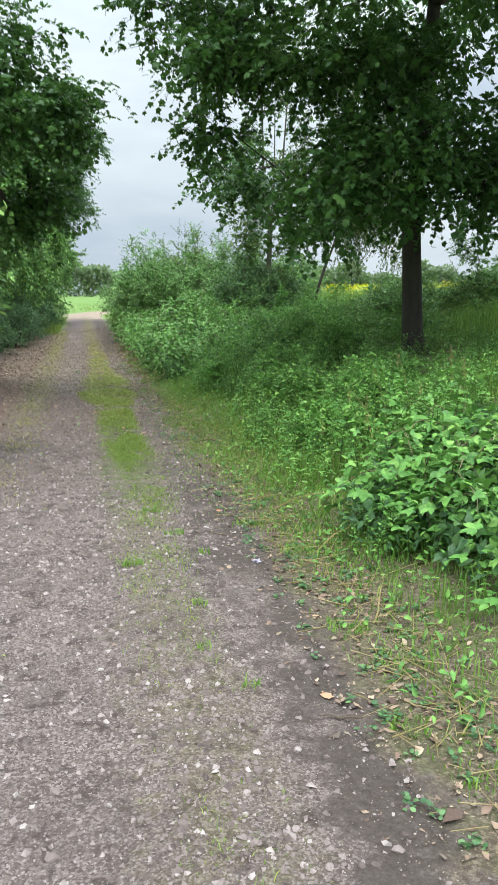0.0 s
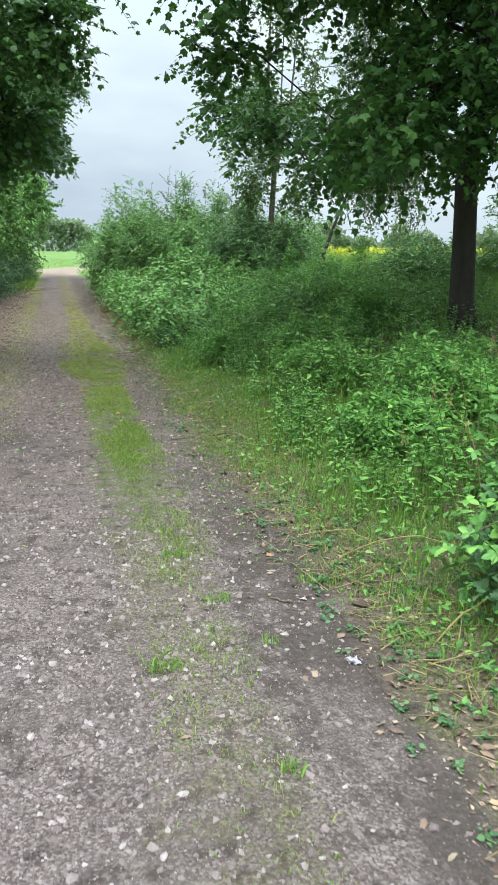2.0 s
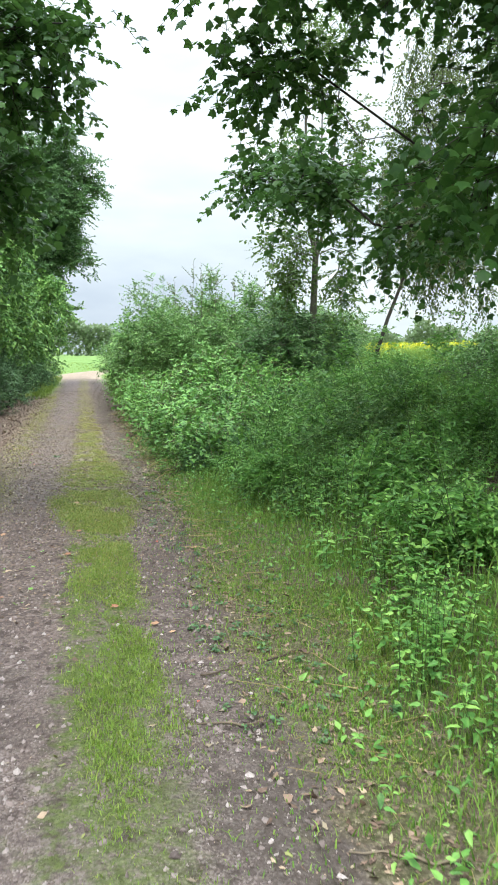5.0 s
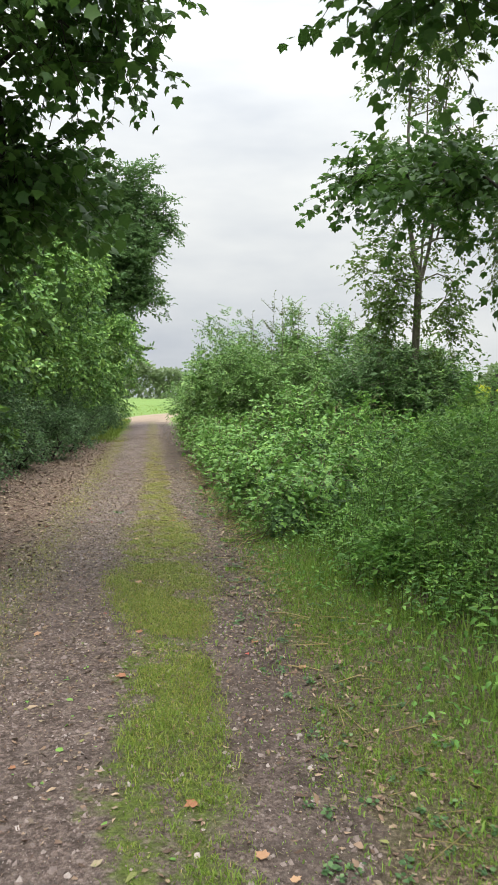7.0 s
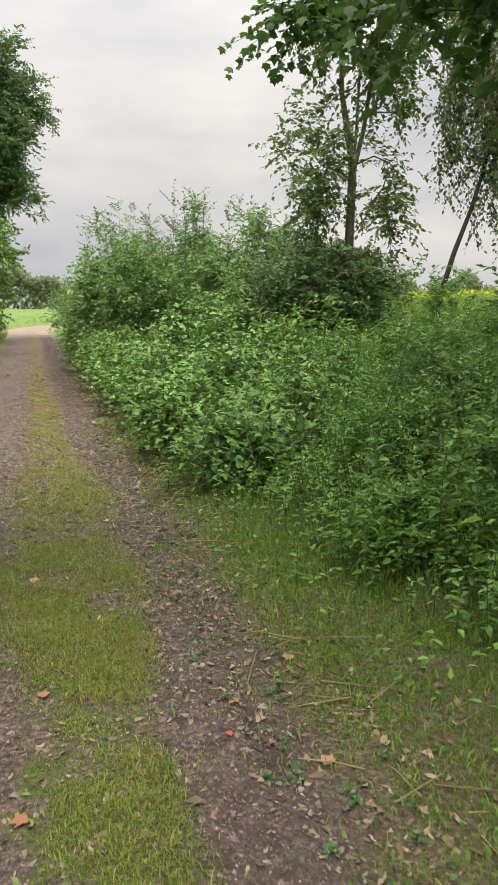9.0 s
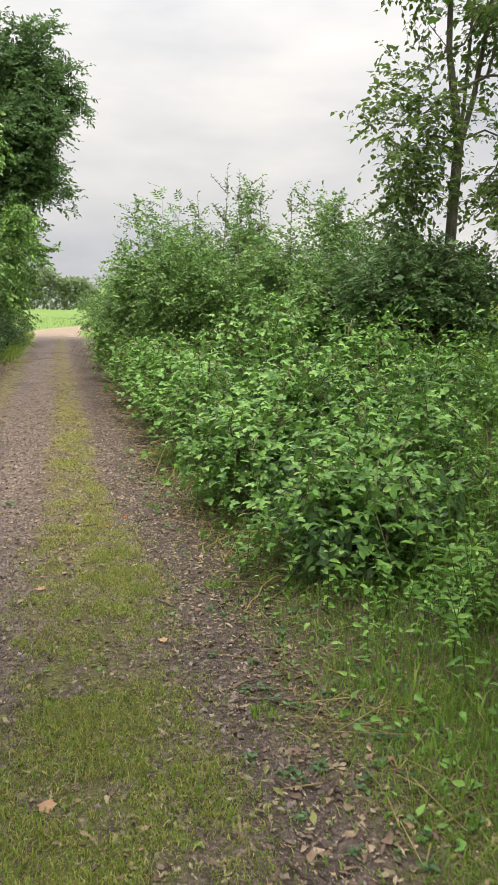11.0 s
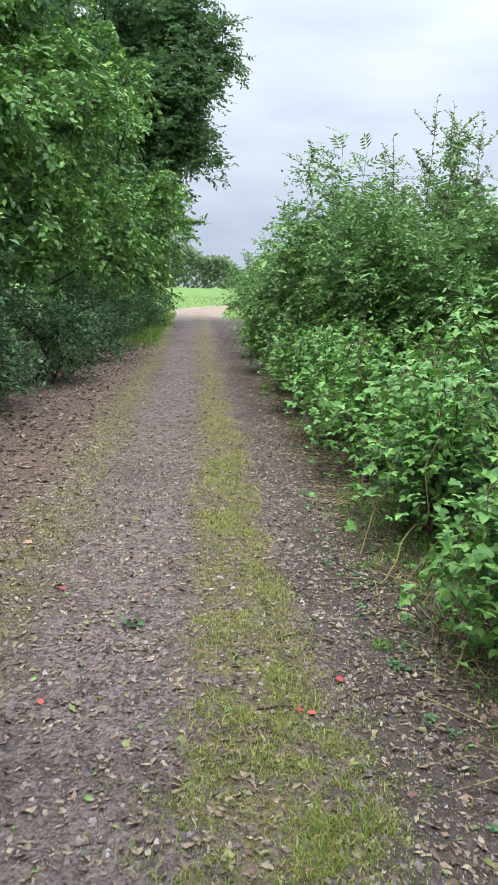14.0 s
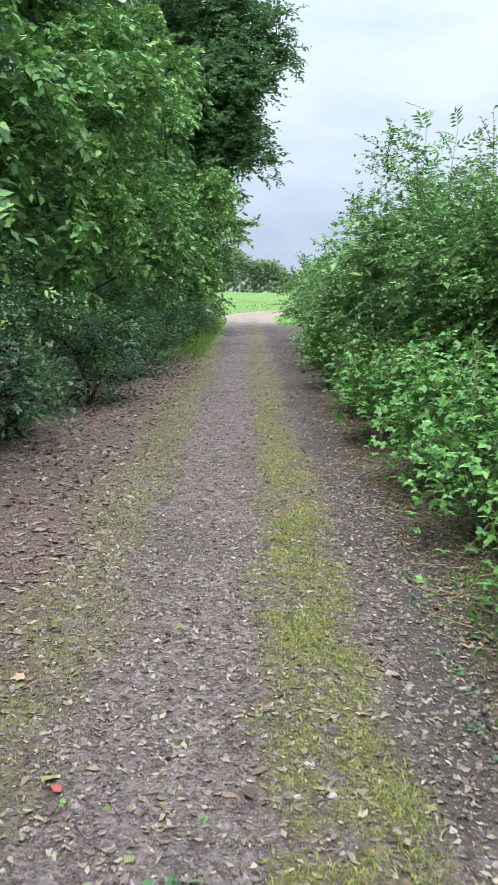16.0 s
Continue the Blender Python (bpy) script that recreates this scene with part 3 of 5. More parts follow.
big_maple = tree("maple_tree", "mature maple with dark trunk and low spreading crown", "tree",
     [(mx + 0.03, my, mz), (mx, my, mz + 0.12), (mx - 0.03, my, mz + 0.35), (mx - 0.05, my, mz + 0.9), (mx - 0.08, my + 0.03, mz + 1.7), (mx, my, mz + 2.8), (mx + 0.15, my + 0.1, mz + 4.5), (mx + 0.1, my, mz + 7)],
     [0.25, 0.18, 0.145, 0.13, 0.125, 0.115, 0.085, 0.03], maple_clumps, 11, MAPLE, BARK, LOBED, 0.082, 5, 11, 0.46, 0.8, 0.0025)

leaves, tw = sprays(np.random.RandomState(21), high - np.array([mx + 0.03, my, mz, 0, 0, 0]), 6, 9, 0.6, 0.16, OVATE, 0.7)
tagged(part("upper_and_shade_crown", mesh_of("upper_and_shade_crown", *leaves, MAPLE), big_maple), kind="stuff")
for limb in limbs_to(np.random.RandomState(22), [(0, 0, 3.0), (0.1, 0, 4.5), (0.1, 0, 6.5)], (high - np.array([mx, my, mz, 0, 0, 0]))[:120, :3], 0.01):
    part("limb", mesh_of("limb", *limb, BARK), big_maple)

# the maple over the other side of the track, its trunk hidden behind the hedge
ox, oy = -3.6, 11.6
over = np.concatenate([blob(R, (ox + 0.4, oy, 6.6), (3.4, 3.4, 2.8), 90, 10), blob(R, (-1.3, 11.6, 3.95), (1.4, 1.2, 0.65), 80, 7), blob(R, (-0.1, 11.7, 4.0), (0.75, 0.7, 0.5), 36, 4),
                       blob(R, (-1.5, 11.8, 5.2), (1.7, 1.4, 0.8), 90, 7), blob(R, (-0.66, 11.8, 2.8), (0.5, 0.5, 0.5), 46, 7)])
tree("maple_tree", "maple with dense dark green crown leaning over the track", "tree",
     [(ox, oy, g(ox, oy) - 0.05), (ox, oy, 0.3), (ox, oy, 0.7), (ox + 0.05, oy, 1.5), (ox + 0.1, oy, 2.8), (ox + 0.3, oy, 4.4), (ox + 0.4, oy, 7)],
     [0.24, 0.19, 0.17, 0.15, 0.14, 0.1, 0.03], over, 12, MAPLE, BARK, LOBED, 0.082, 5, 10, 0.44, 0.8, 0.004)

# the big dark tree at the end of the hedge
dx, dy = -3.4, 42.0
big = np.concatenate([blob(R, (dx + 0.6, dy, 7.6), (4.2, 3.6, 4.2), 330, 14), blob(R, (dx + 3.0, dy - 0.4, 6.4), (2.1, 1.8, 2.6), 170, 10), blob(R, (dx + 3.0, dy, 9.4), (2.1, 1.7, 2.1), 140, 10), blob(R, (dx + 0.8, dy, 10.4), (2.4, 2.2, 2.0), 90, 7)])
tree("broadleaf_tree", "tall dark green broadleaf tree at the end of the hedge", "tree",
     [(dx, dy, g(dx, dy) - 0.05), (dx, dy, 0.6), (dx, dy, 2.5), (dx + 0.1, dy, 5), (dx + 0.1, dy, 8), (dx, dy, 11)],
     [0.36, 0.27, 0.23, 0.18, 0.1, 0.03], big, 13, OAK, BARK, OVATE, 0.17, 9, 12, 0.58, 0.25, 0.008)

# the slender forked tree behind the thicket
fx, fy = 4.42, 18.6
slim = np.concatenate([blob(R, (fx + 0.1, fy, 6.6), (1.0, 0.9, 1.9), 50, 9), blob(R, (fx + 1.0, fy, 5.0), (0.9, 0.8, 1.0), 32, 6), blob(R, (fx - 0.45, fy, 3.3), (0.6, 0.6, 0.9), 34, 6),
                       blob(R, (fx + 0.5, fy, 2.8), (0.5, 0.6, 0.8), 28, 6), blob(R, (fx - 0.4, fy, 5.2), (0.55, 0.6, 0.9), 20, 5),
                       blob(R, (fx - 0.35, fy, 2.8), (0.3, 0.5, 0.6), 16, 5), blob(R, (fx + 0.3, fy, 4.3), (0.75, 0.6, 0.6), 30, 6)])
fork_z = 3.3 - g(fx, fy)
slender = tree("slender_tree", "slender forked tree with thin leafy crown behind the thicket", "tree",
     [(fx, fy, g(fx, fy) - 0.05), (fx, fy, 1.3), (fx + 0.01, fy, 2.0), (fx + 0.03, fy, 2.7), (fx + 0.05, fy, 3.3), (fx - 0.12, fy, 4.2), (fx - 0.16, fy, 5.6), (fx - 0.1, fy, 7.4)],
     [0.085, 0.07, 0.062, 0.06, 0.055, 0.032, 0.022, 0.01], slim, 14, ASH, BARK_GREY, OVATE, 0.088, 6, 9, 0.34, 0.7, 0.0022)
for dx1, dx2, rad in ((0.3, 0.5, 0.034), (0.1, 0.16, 0.022)):
    part("fork", mesh_of("fork", *tube([(0.05, 0, fork_z - 0.05), (0.05 + dx1 * 0.5, 0.02, fork_z + 0.5), (0.05 + dx1, 0.04, fork_z + 1.4), (dx2, 0.05, fork_z + 3.4)], [rad, rad * 0.85, rad * 0.65, 0.008], 8, 0.06, 3), BARK_GREY), slender)

# the weeping birch beside it, on a thin leaning stem
bx, by = 5.36, 17.8
heads = np.concatenate([blob(R, (bx + 0.75, by - 0.15, 4.0), (0.55, 0.4, 0.7), 34, 5), blob(R, (bx + 1.15, by + 0.1, 4.6), (0.8, 0.7, 1.0), 60, 6), blob(R, (bx + 1.5, by + 0.3, 6.4), (1.4, 1.2, 2.2), 120, 9), blob(R, (bx + 0.6, by + 0.2, 4.4), (0.7, 0.7, 1.0), 34, 5), blob(R, (bx + 1.9, by, 3.9), (1.0, 0.8, 1.0), 50, 6)])
hang = []
for c in heads:
    for k in range(R.randint(3, 8)):
        hang.append(np.concatenate([c[:3] - np.array([0, 0, 0.22 * k]) + R.normal(size=3) * 0.03, (0, 0, -1.0)]))
tree("weeping_birch", "weeping birch with hanging pale green twigs on a leaning stem", "tree",
     [(bx, by, g(bx, by) - 0.05), (bx + 0.02, by, 1.6), (bx + 0.2, by, 2.15), (bx + 0.42, by, 2.7), (bx + 0.8, by, 3.9), (bx + 1.1, by, 5.2), (bx + 1.3, by, 7.6)],
     [0.045, 0.036, 0.032, 0.026, 0.018, 0.013, 0.006], np.array(hang), 15, BIRCH, BARK, OVATE, 0.068, 3, 7, 0.24, 1.2, 0.003, 260)

# ---- hedge along the other side of the track ----
for k, (hy, hx, top, wide, leaf, cn) in enumerate([
        (13.8, -3.3, 4.4, 1.6, HEDGE, 170), (17.2, -4.0, 5.0, 1.7, HEDGE, 190), (20.6, -3.8, 6.2, 1.8, HEDGE, 240), (24.0, -3.6, 7.0, 1.95, HEDGE, 260),
        (27.6, -3.3, 7.8, 2.1, HEDGE, 270), (31.4, -3.0, 8.0, 2.2, HEDGE, 270), (35.4, -2.7, 6.8, 2.1, HEDGE, 220), (39.6, -2.3, 5.4, 2.0, HEDGE, 190)]):
    reach = [((hx + 1.5, hy, 3.6), (1.2, 2.0, 1.3))] if hy > 34 else []
    hedge = shrub("hedge_shrub", "tall leafy green hedge shrub beside the track", (hx, hy),
          reach + [((hx, hy, top * 0.55), (wide * 1.1, 2.3, top * 0.46)), ((hx + wide * 0.25, hy + 0.3, top * 0.3), (wide * 0.95, 2.2, top * 0.3)), ((hx - 0.1, hy - 0.3, top * 0.8), (wide * 0.8, 1.7, top * 0.24))],
          100 + k, leaf, BARK, OVATE, 0.14, int(cn * 2.0), 6, 9, 0.3, 0.9, 6, "hedge along the track", 0, 15, 0.004, 0.31, 0.95, 0.95)
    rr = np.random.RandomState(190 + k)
    # core leaves take the dark hedge colour, painting shade into the gaps
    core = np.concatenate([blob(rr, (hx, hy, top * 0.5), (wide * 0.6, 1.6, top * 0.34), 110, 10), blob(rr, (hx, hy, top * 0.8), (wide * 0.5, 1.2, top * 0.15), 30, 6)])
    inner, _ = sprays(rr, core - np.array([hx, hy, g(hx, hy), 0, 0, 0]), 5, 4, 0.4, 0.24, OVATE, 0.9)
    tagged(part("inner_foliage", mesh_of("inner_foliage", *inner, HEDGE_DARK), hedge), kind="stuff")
for k, (hx, hy, h) in enumerate([(-2.5, 18.2, 0.75), (-2.4, 20.6, 0.8), (-2.3, 22.6, 0.8), (-2.1, 25.0, 0.8), (-2.0, 27.6, 0.85), (-1.9, 30.4, 0.9), (-1.8, 34.0, 0.9), (-1.6, 38.0, 0.9), (-1.5, 42.0, 0.9)]):
    shrub("low_shrub", "low grey-green shrub at the foot of the hedge", (hx, hy),
          [((hx, hy, h * 0.75), (h * 0.9, 1.3, h * 0.8)), ((hx - 0.3, hy + 0.5, h * 1.3), (h * 0.8, 1.1, h * 0.95))],
          130 + k, HEDGE_DARK, BARK, OVATE, 0.068, 100, 8, 9, 0.3, 0.4, 5, "low shrubs under the hedge")

# ---- thicket beside the bank ----
for k, (foot, blobs, cn, leaf, size, wands) in enumerate([
        ((2.6, 22.8), [((2.4, 22.6, 1.45), (1.35, 1.4, 1.2)), ((1.95, 23.6, 1.85), (0.95, 1.1, 1.0)), ((3.3, 21.8, 1.7), (1.25, 1.1, 1.0)), ((2.7, 24.3, 1.6), (1.3, 1.2, 1.1)), ((3.5, 23.6, 2.4), (0.5, 0.5, 0.65))], 430, SHRUB, 0.08, 12),
        ((2.3, 26.0), [((2.2, 26.0, 1.4), (1.3, 1.8, 1.2)), ((1.8, 27.5, 1.25), (1.0, 1.5, 1.0)), ((3.4, 26.6, 1.5), (1.3, 1.6, 1.1))], 260, SHRUB, 0.085, 6),
        ((2.2, 30.0), [((2.2, 30.0, 1.3), (1.3, 2.2, 1.2)), ((2.3, 33.5, 1.2), (1.3, 2.2, 1.1)), ((2.4, 37.5, 1.2), (1.3, 2.4, 1.1))], 240, SHRUB, 0.1, 2),
        ((4.6, 21.2), [((4.5, 20.8, 1.65), (1.2, 1.1, 1.0)), ((5.5, 21.6, 1.65), (1.3, 1.0, 0.95)), ((3.7, 20.3, 1.4), (1.0, 0.9, 0.9))], 260, SHRUB, 0.08, 6),
        ((6.4, 25.0), [((6.4, 25.0, 1.8), (1.9, 1.6, 1.0)), ((4.9, 25.4, 1.7), (1.5, 1.5, 1.0))], 200, SHRUB, 0.09, 4),
        ((7.4, 13.2), [((7.5, 13.2, 1.5), (1.5, 1.0, 0.75)), ((9.2, 13.6, 1.6), (1.3, 1.0, 0.7))], 150, SHRUB, 0.08, 3),
        ((5.6, 13.4), [((5.6, 13.4, 1.25), (1.2, 0.8, 0.6)), ((6.4, 15.2, 1.35), (1.0, 0.9, 0.55))], 120, SHRUB, 0.075, 0),
        ((4.1, 18.7), [((4.0, 18.5, 1.65), (0.8, 0.6, 0.85)), ((4.7, 18.8, 1.5), (0.7, 0.6, 0.8))], 100, OAK, 0.08, 0)]):
    bush = shrub("thicket_shrub", "dense bright green shrub with thin upright sprays" if wands else ("low green shrub under the trees on the bank" if leaf is SHRUB else "low dark green shrub under the trees on the bank"), foot, blobs, 150 + k, leaf, BARK_GREY, OVATE, size * 0.74, int(cn * 1.5), 9, 11, 0.27, 0.4, 6, "thicket on the bank", wands, 20, 0.003, 0.42, 0.72, 0.55)
    rr = np.random.RandomState(210 + k)
    core = np.concatenate([blob(rr, c, tuple(0.72 * q for q in radii), 34, 8) for c, radii in blobs])
    inner, _ = sprays(rr, core - np.array([foot[0], foot[1], g(*foot), 0, 0, 0]), 6, 5, 0.3, 0.13, OVATE, 0.5)
    tagged(part("inner_foliage", mesh_of("inner_foliage", *inner, leaf), bush), kind="stuff")

# ---- brambles and nettles on the bank ----


for k, (hx, hy, w, h, leaf) in enumerate([(2.5, 9.0, 0.5, 0.42, NETTLE), (3.2, 8.0, 0.5, 0.36, NETTLE), (2.7, 10.6, 0.55, 0.5, NETTLE), (3.5, 10.9, 0.6, 0.55, NETTLE), (2.3, 12.2, 0.5, 0.42, NETTLE), (3.1, 12.3, 0.65, 0.6, SHRUB),
                                          (3.9, 12.9, 0.7, 0.6, NETTLE), (2.7, 13.6, 0.55, 0.5, NETTLE), (3.5, 14.3, 0.7, 0.6, SHRUB), (4.5, 14.6, 0.75, 0.6, NETTLE), (3.9, 15.6, 0.7, 0.6, NETTLE), (4.9, 16.2, 0.8, 0.6, SHRUB),
                                          (2.2, 7.0, 0.4, 0.36, NETTLE), (2.9, 7.2, 0.5, 0.45, NETTLE), (5.2, 11.6, 0.7, 0.55, SHRUB), (5.6, 9.0, 0.6, 0.36, HEDGE_DARK)]):
    z = g(hx, hy)
    shrub("herb_clump", "leafy knee-high clump of dark green herbs on the bank" if leaf is HEDGE_DARK else "leafy knee-high clump of fresh green herbs on the bank", (hx, hy),
          [((hx, hy, z + h * 0.5), (w, w, h * 0.55))], 170 + k, leaf, STEM, HERB, 0.056, 66, 6, 9, 0.19, 0.35, 5, "herb clumps on the bank", 2 if hy > 11 else 0, 8, 0.0007, 0.42, 0.6, 0.5, 0.005)


def bramble(seed, foot, wide, tall, canes, leaf_n, size, label="bramble with arching canes and three-part leaves"):
    r = np.random.RandomState(seed)
    base = new("bramble")
    base.location = (foot[0], foot[1], g(*foot) - 0.02)
    tagged(base, label, "bramble", "brambles along the bank")
    at = []
    for c in range(canes):
        a = r.uniform(0, 2 * math.pi)
        reach = wide * r.uniform(0.4, 1.1)
        up = tall * r.uniform(0.6, 1.15)
        p = []
        for t in np.linspace(0, 1, 8):
            x, y = reach * t * math.cos(a), reach * t * math.sin(a)
            p.append((x, y, up * math.sin(math.pi * min(t * 0.85 + 0.02, 1)) + g(foot[0] + x, foot[1] + y) - base.location[2]))
        p = np.array(p) + r.normal(size=(8, 3)) * 0.03
        part("cane", mesh_of("cane", *tube(p, np.linspace(0.006, 0.002, 8), 5, 0, c), CANE), base)
        at.append(p)
    at = np.array(at)
    k, s = r.randint(canes, size=leaf_n), r.uniform(0.8, 6.98, leaf_n)
    i = s.astype(int)
    floor = base.location[2]
    p = at[k, i] + (at[k, i + 1] - at[k, i]) * (s - i)[:, None] + r.normal(size=(leaf_n, 3)) * np.array([0.1, 0.1, 0.08]) - np.array([0, 0, 1.0]) * (r.uniform(size=(leaf_n, 1)) ** 3 * 0.35)
    p[:, 2] = np.maximum(p[:, 2], land(p[:, 0] + foot[0], p[:, 1] + foot[1]) - floor + 0.02)
    # bare canes and shade under the skirt that faces the track
    clear = (p[:, 0] + foot[0] > 1.75) | (p[:, 2] + floor > land(p[:, 0] + foot[0], p[:, 1] + foot[1]) + 0.16 * tall + r.uniform(0, 0.25, leaf_n) * tall) | (r.uniform(size=leaf_n) < 0.12)
    clear &= p[:, 0] + foot[0] > (1.32 if foot[1] < 10 else 1.02) + 0.12 * r.normal(size=leaf_n)
    p = p[clear]
    leaf_n = len(p)
    along = r.normal(size=(leaf_n, 3)) * np.array([1, 1, 0.25]) + np.array([-0.3, -0.3, -0.15])
    part("leaves", mesh_of("leaves", *stamped(p, along, np.array([0, 0, 1.0]) + r.normal(size=(leaf_n, 3)) * 0.5, size * r.uniform(0.6, 1.25, leaf_n), TRIPLE), BRAMBLE), base)
    # leaves inside the mound, coloured darker to stand in for its inner shade
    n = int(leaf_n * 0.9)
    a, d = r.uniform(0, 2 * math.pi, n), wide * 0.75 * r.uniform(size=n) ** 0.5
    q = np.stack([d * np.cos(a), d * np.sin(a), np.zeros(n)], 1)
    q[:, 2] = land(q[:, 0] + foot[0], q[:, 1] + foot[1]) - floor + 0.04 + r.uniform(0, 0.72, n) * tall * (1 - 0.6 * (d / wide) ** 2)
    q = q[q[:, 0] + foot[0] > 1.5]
    tagged(part("shaded_inner_leaves", mesh_of("shaded_inner_leaves", *stamped(q, r.normal(size=(len(q), 3)), np.array([0, 0, 1.0]) + r.normal(size=(len(q), 3)) * 0.7, 0.085 * r.uniform(0.6, 1.2, len(q)), OVATE), HEDGE_DARK), base), kind="stuff")
    return base


spots = [(2.16, 4.5, 0.78, 0.5, 16, 420, 0.17), (2.72, 5.2, 0.85, 0.52, 16, 400, 0.17), (2.4, 3.7, 0.72, 0.46, 14, 330, 0.17),
         (1.95, 14.7, 0.75, 0.6, 18, 520, 0.15), (2.5, 15.5, 0.9, 0.65, 18, 520, 0.15), (1.85, 16.2, 0.75, 0.75, 20, 620, 0.15), (2.5, 17.1, 0.9, 0.9, 22, 700, 0.15),
         (1.8, 17.9, 0.75, 0.95, 22, 700, 0.14), (1.75, 19.4, 0.8, 1.0, 22, 700, 0.14), (2.6, 18.9, 1.0, 1.2, 24, 760, 0.15), (1.7, 20.9, 0.75, 1.0, 22, 700, 0.14),
         (1.65, 22.6, 0.75, 1.0, 20, 620, 0.14), (1.6, 24.6, 0.8, 1.0, 20, 560, 0.15), (3.3, 16.6, 0.9, 0.7, 18, 480, 0.15), (3.4, 18.0, 0.9, 0.9, 18, 520, 0.15), (1.55, 27.0, 0.9, 1.0, 18, 480, 0.16), (1.6, 29.6, 0.9, 1.0, 18, 440, 0.17)]
for k, (bxx, byy, w, h, c, n, s) in enumerate(spots):
    bramble(300 + k, (bxx - (0.2 if byy > 15 else 0.0), byy), w, h, c, int(n * 2.7), s * (0.58 if byy > 10 else 0.68))


def nettle_meshes(seed, tall):
    """Stem and opposite pairs of leaves of one nettle."""
    r = np.random.RandomState(seed)
    lean = r.normal(size=2) * 0.12
    line = np.array([(lean[0] * t * t * tall, lean[1] * t * t * tall, tall * t) for t in np.linspace(0, 1, 6)])
    stem = mesh_of("stem", *tube(line, np.linspace(0.004, 0.0015, 6), 4), STEM)
    p, al, sz = [], [], []
    n = int(tall / 0.042)
    for i in range(1, n + 1):
        t = i / n
        for side in (0, math.pi):
            a = side + i * math.pi / 2 + r.normal() * 0.25
            p.append((lean[0] * t * t * tall, lean[1] * t * t * tall, tall * t))
            al.append((math.cos(a), math.sin(a), r.uniform(-0.35, 0.3) + 0.5 * t * t))
            sz.append(0.066 * (0.55 + math.sin(math.pi * min(0.95, t))) * r.uniform(0.6, 0.95))
    nrm = np.array([0, 0, 1.0]) + r.normal(size=(len(p), 3)) * 0.2
    return stem, mesh_of("leaves", *stamped(np.array(p), np.array(al), nrm, np.array(sz), HERB), NETTLE)


NETTLES = [nettle_meshes(400 + i, h) for i, h in enumerate((0.25, 0.32, 0.4, 0.48, 0.55, 0.36, 0.44))]


def nettle_at(r, x, y, s):
    st, lv = NETTLES[r.randint(len(NETTLES))]
    base = new("nettle")
    base.location, base.rotation_euler, base.scale = (x, y, g(x, y) - 0.01), (r.normal() * 0.1, r.normal() * 0.1, r.uniform(0, 6.28)), (s, s, s)
    tagged(base, "leafy green nettle growing on the bank", "nettle", "nettles on the bank")
    part("stem", st, base)
    part("leaves", lv, base)


r, nx, ny = spread(410, 1000, 1.25, 4.6, 5.6, 17.5)
clear = (under_maple(nx, ny) < 0.35) & (nx > 1.35 + 0.25 * np.sin(ny * 1.1) + 0.75 * step(ny, 7.5, 9) * (1 - step(ny, 11.6, 12.8))) & (nx < 1.9 + 0.42 * (ny - 4.5))
for x, y in list(zip(nx[clear], ny[clear]))[:240]:
    nettle_at(r, x, y, r.uniform(0.8, 1.2) * (0.8 + 0.5 * float(step(x, 1.5, 2.6))))


def weed_carpet():
    """The low broad-leaved growth that covers the rest of the bank."""
    r, x, y = spread(420, 36000, 1.1, 7.0, 2.2, 22)
    keep = (x - 1.15 - 0.3 * step(y, 7.5, 9) * (1 - step(y, 11.6, 12.8))) * 0.9 > r.uniform(0, 1, len(x)) ** 2 * 0.8
    x, y = x[keep], y[keep]
    mound = 0.45 + 0.75 * (0.5 + 0.5 * np.sin(2.3 * x + 1.1 * y) * np.sin(1.7 * y - 0.6 * x))
    z = land(x, y) + r.uniform(0.02, 1, len(x)) ** 0.7 * (0.08 + 0.48 * step(x, 1.35, 2.7)) * mound * (1 - 0.7 * under_maple(x, y))
    n = len(x)
    al = r.normal(size=(n, 3)) * np.array([1, 1, 0.4])
    v = stamped(np.stack([x, y, z], 1), al, np.array([0, 0, 1.0]) + r.normal(size=(n, 3)) * 0.4, r.uniform(0.025, 0.06, n), HERB)
    return tagged(new("weeds", mesh_of("weeds", *v, NETTLE)), "carpet of low green weeds covering the bank", "weeds", kind="stuff")


weed_carpet()


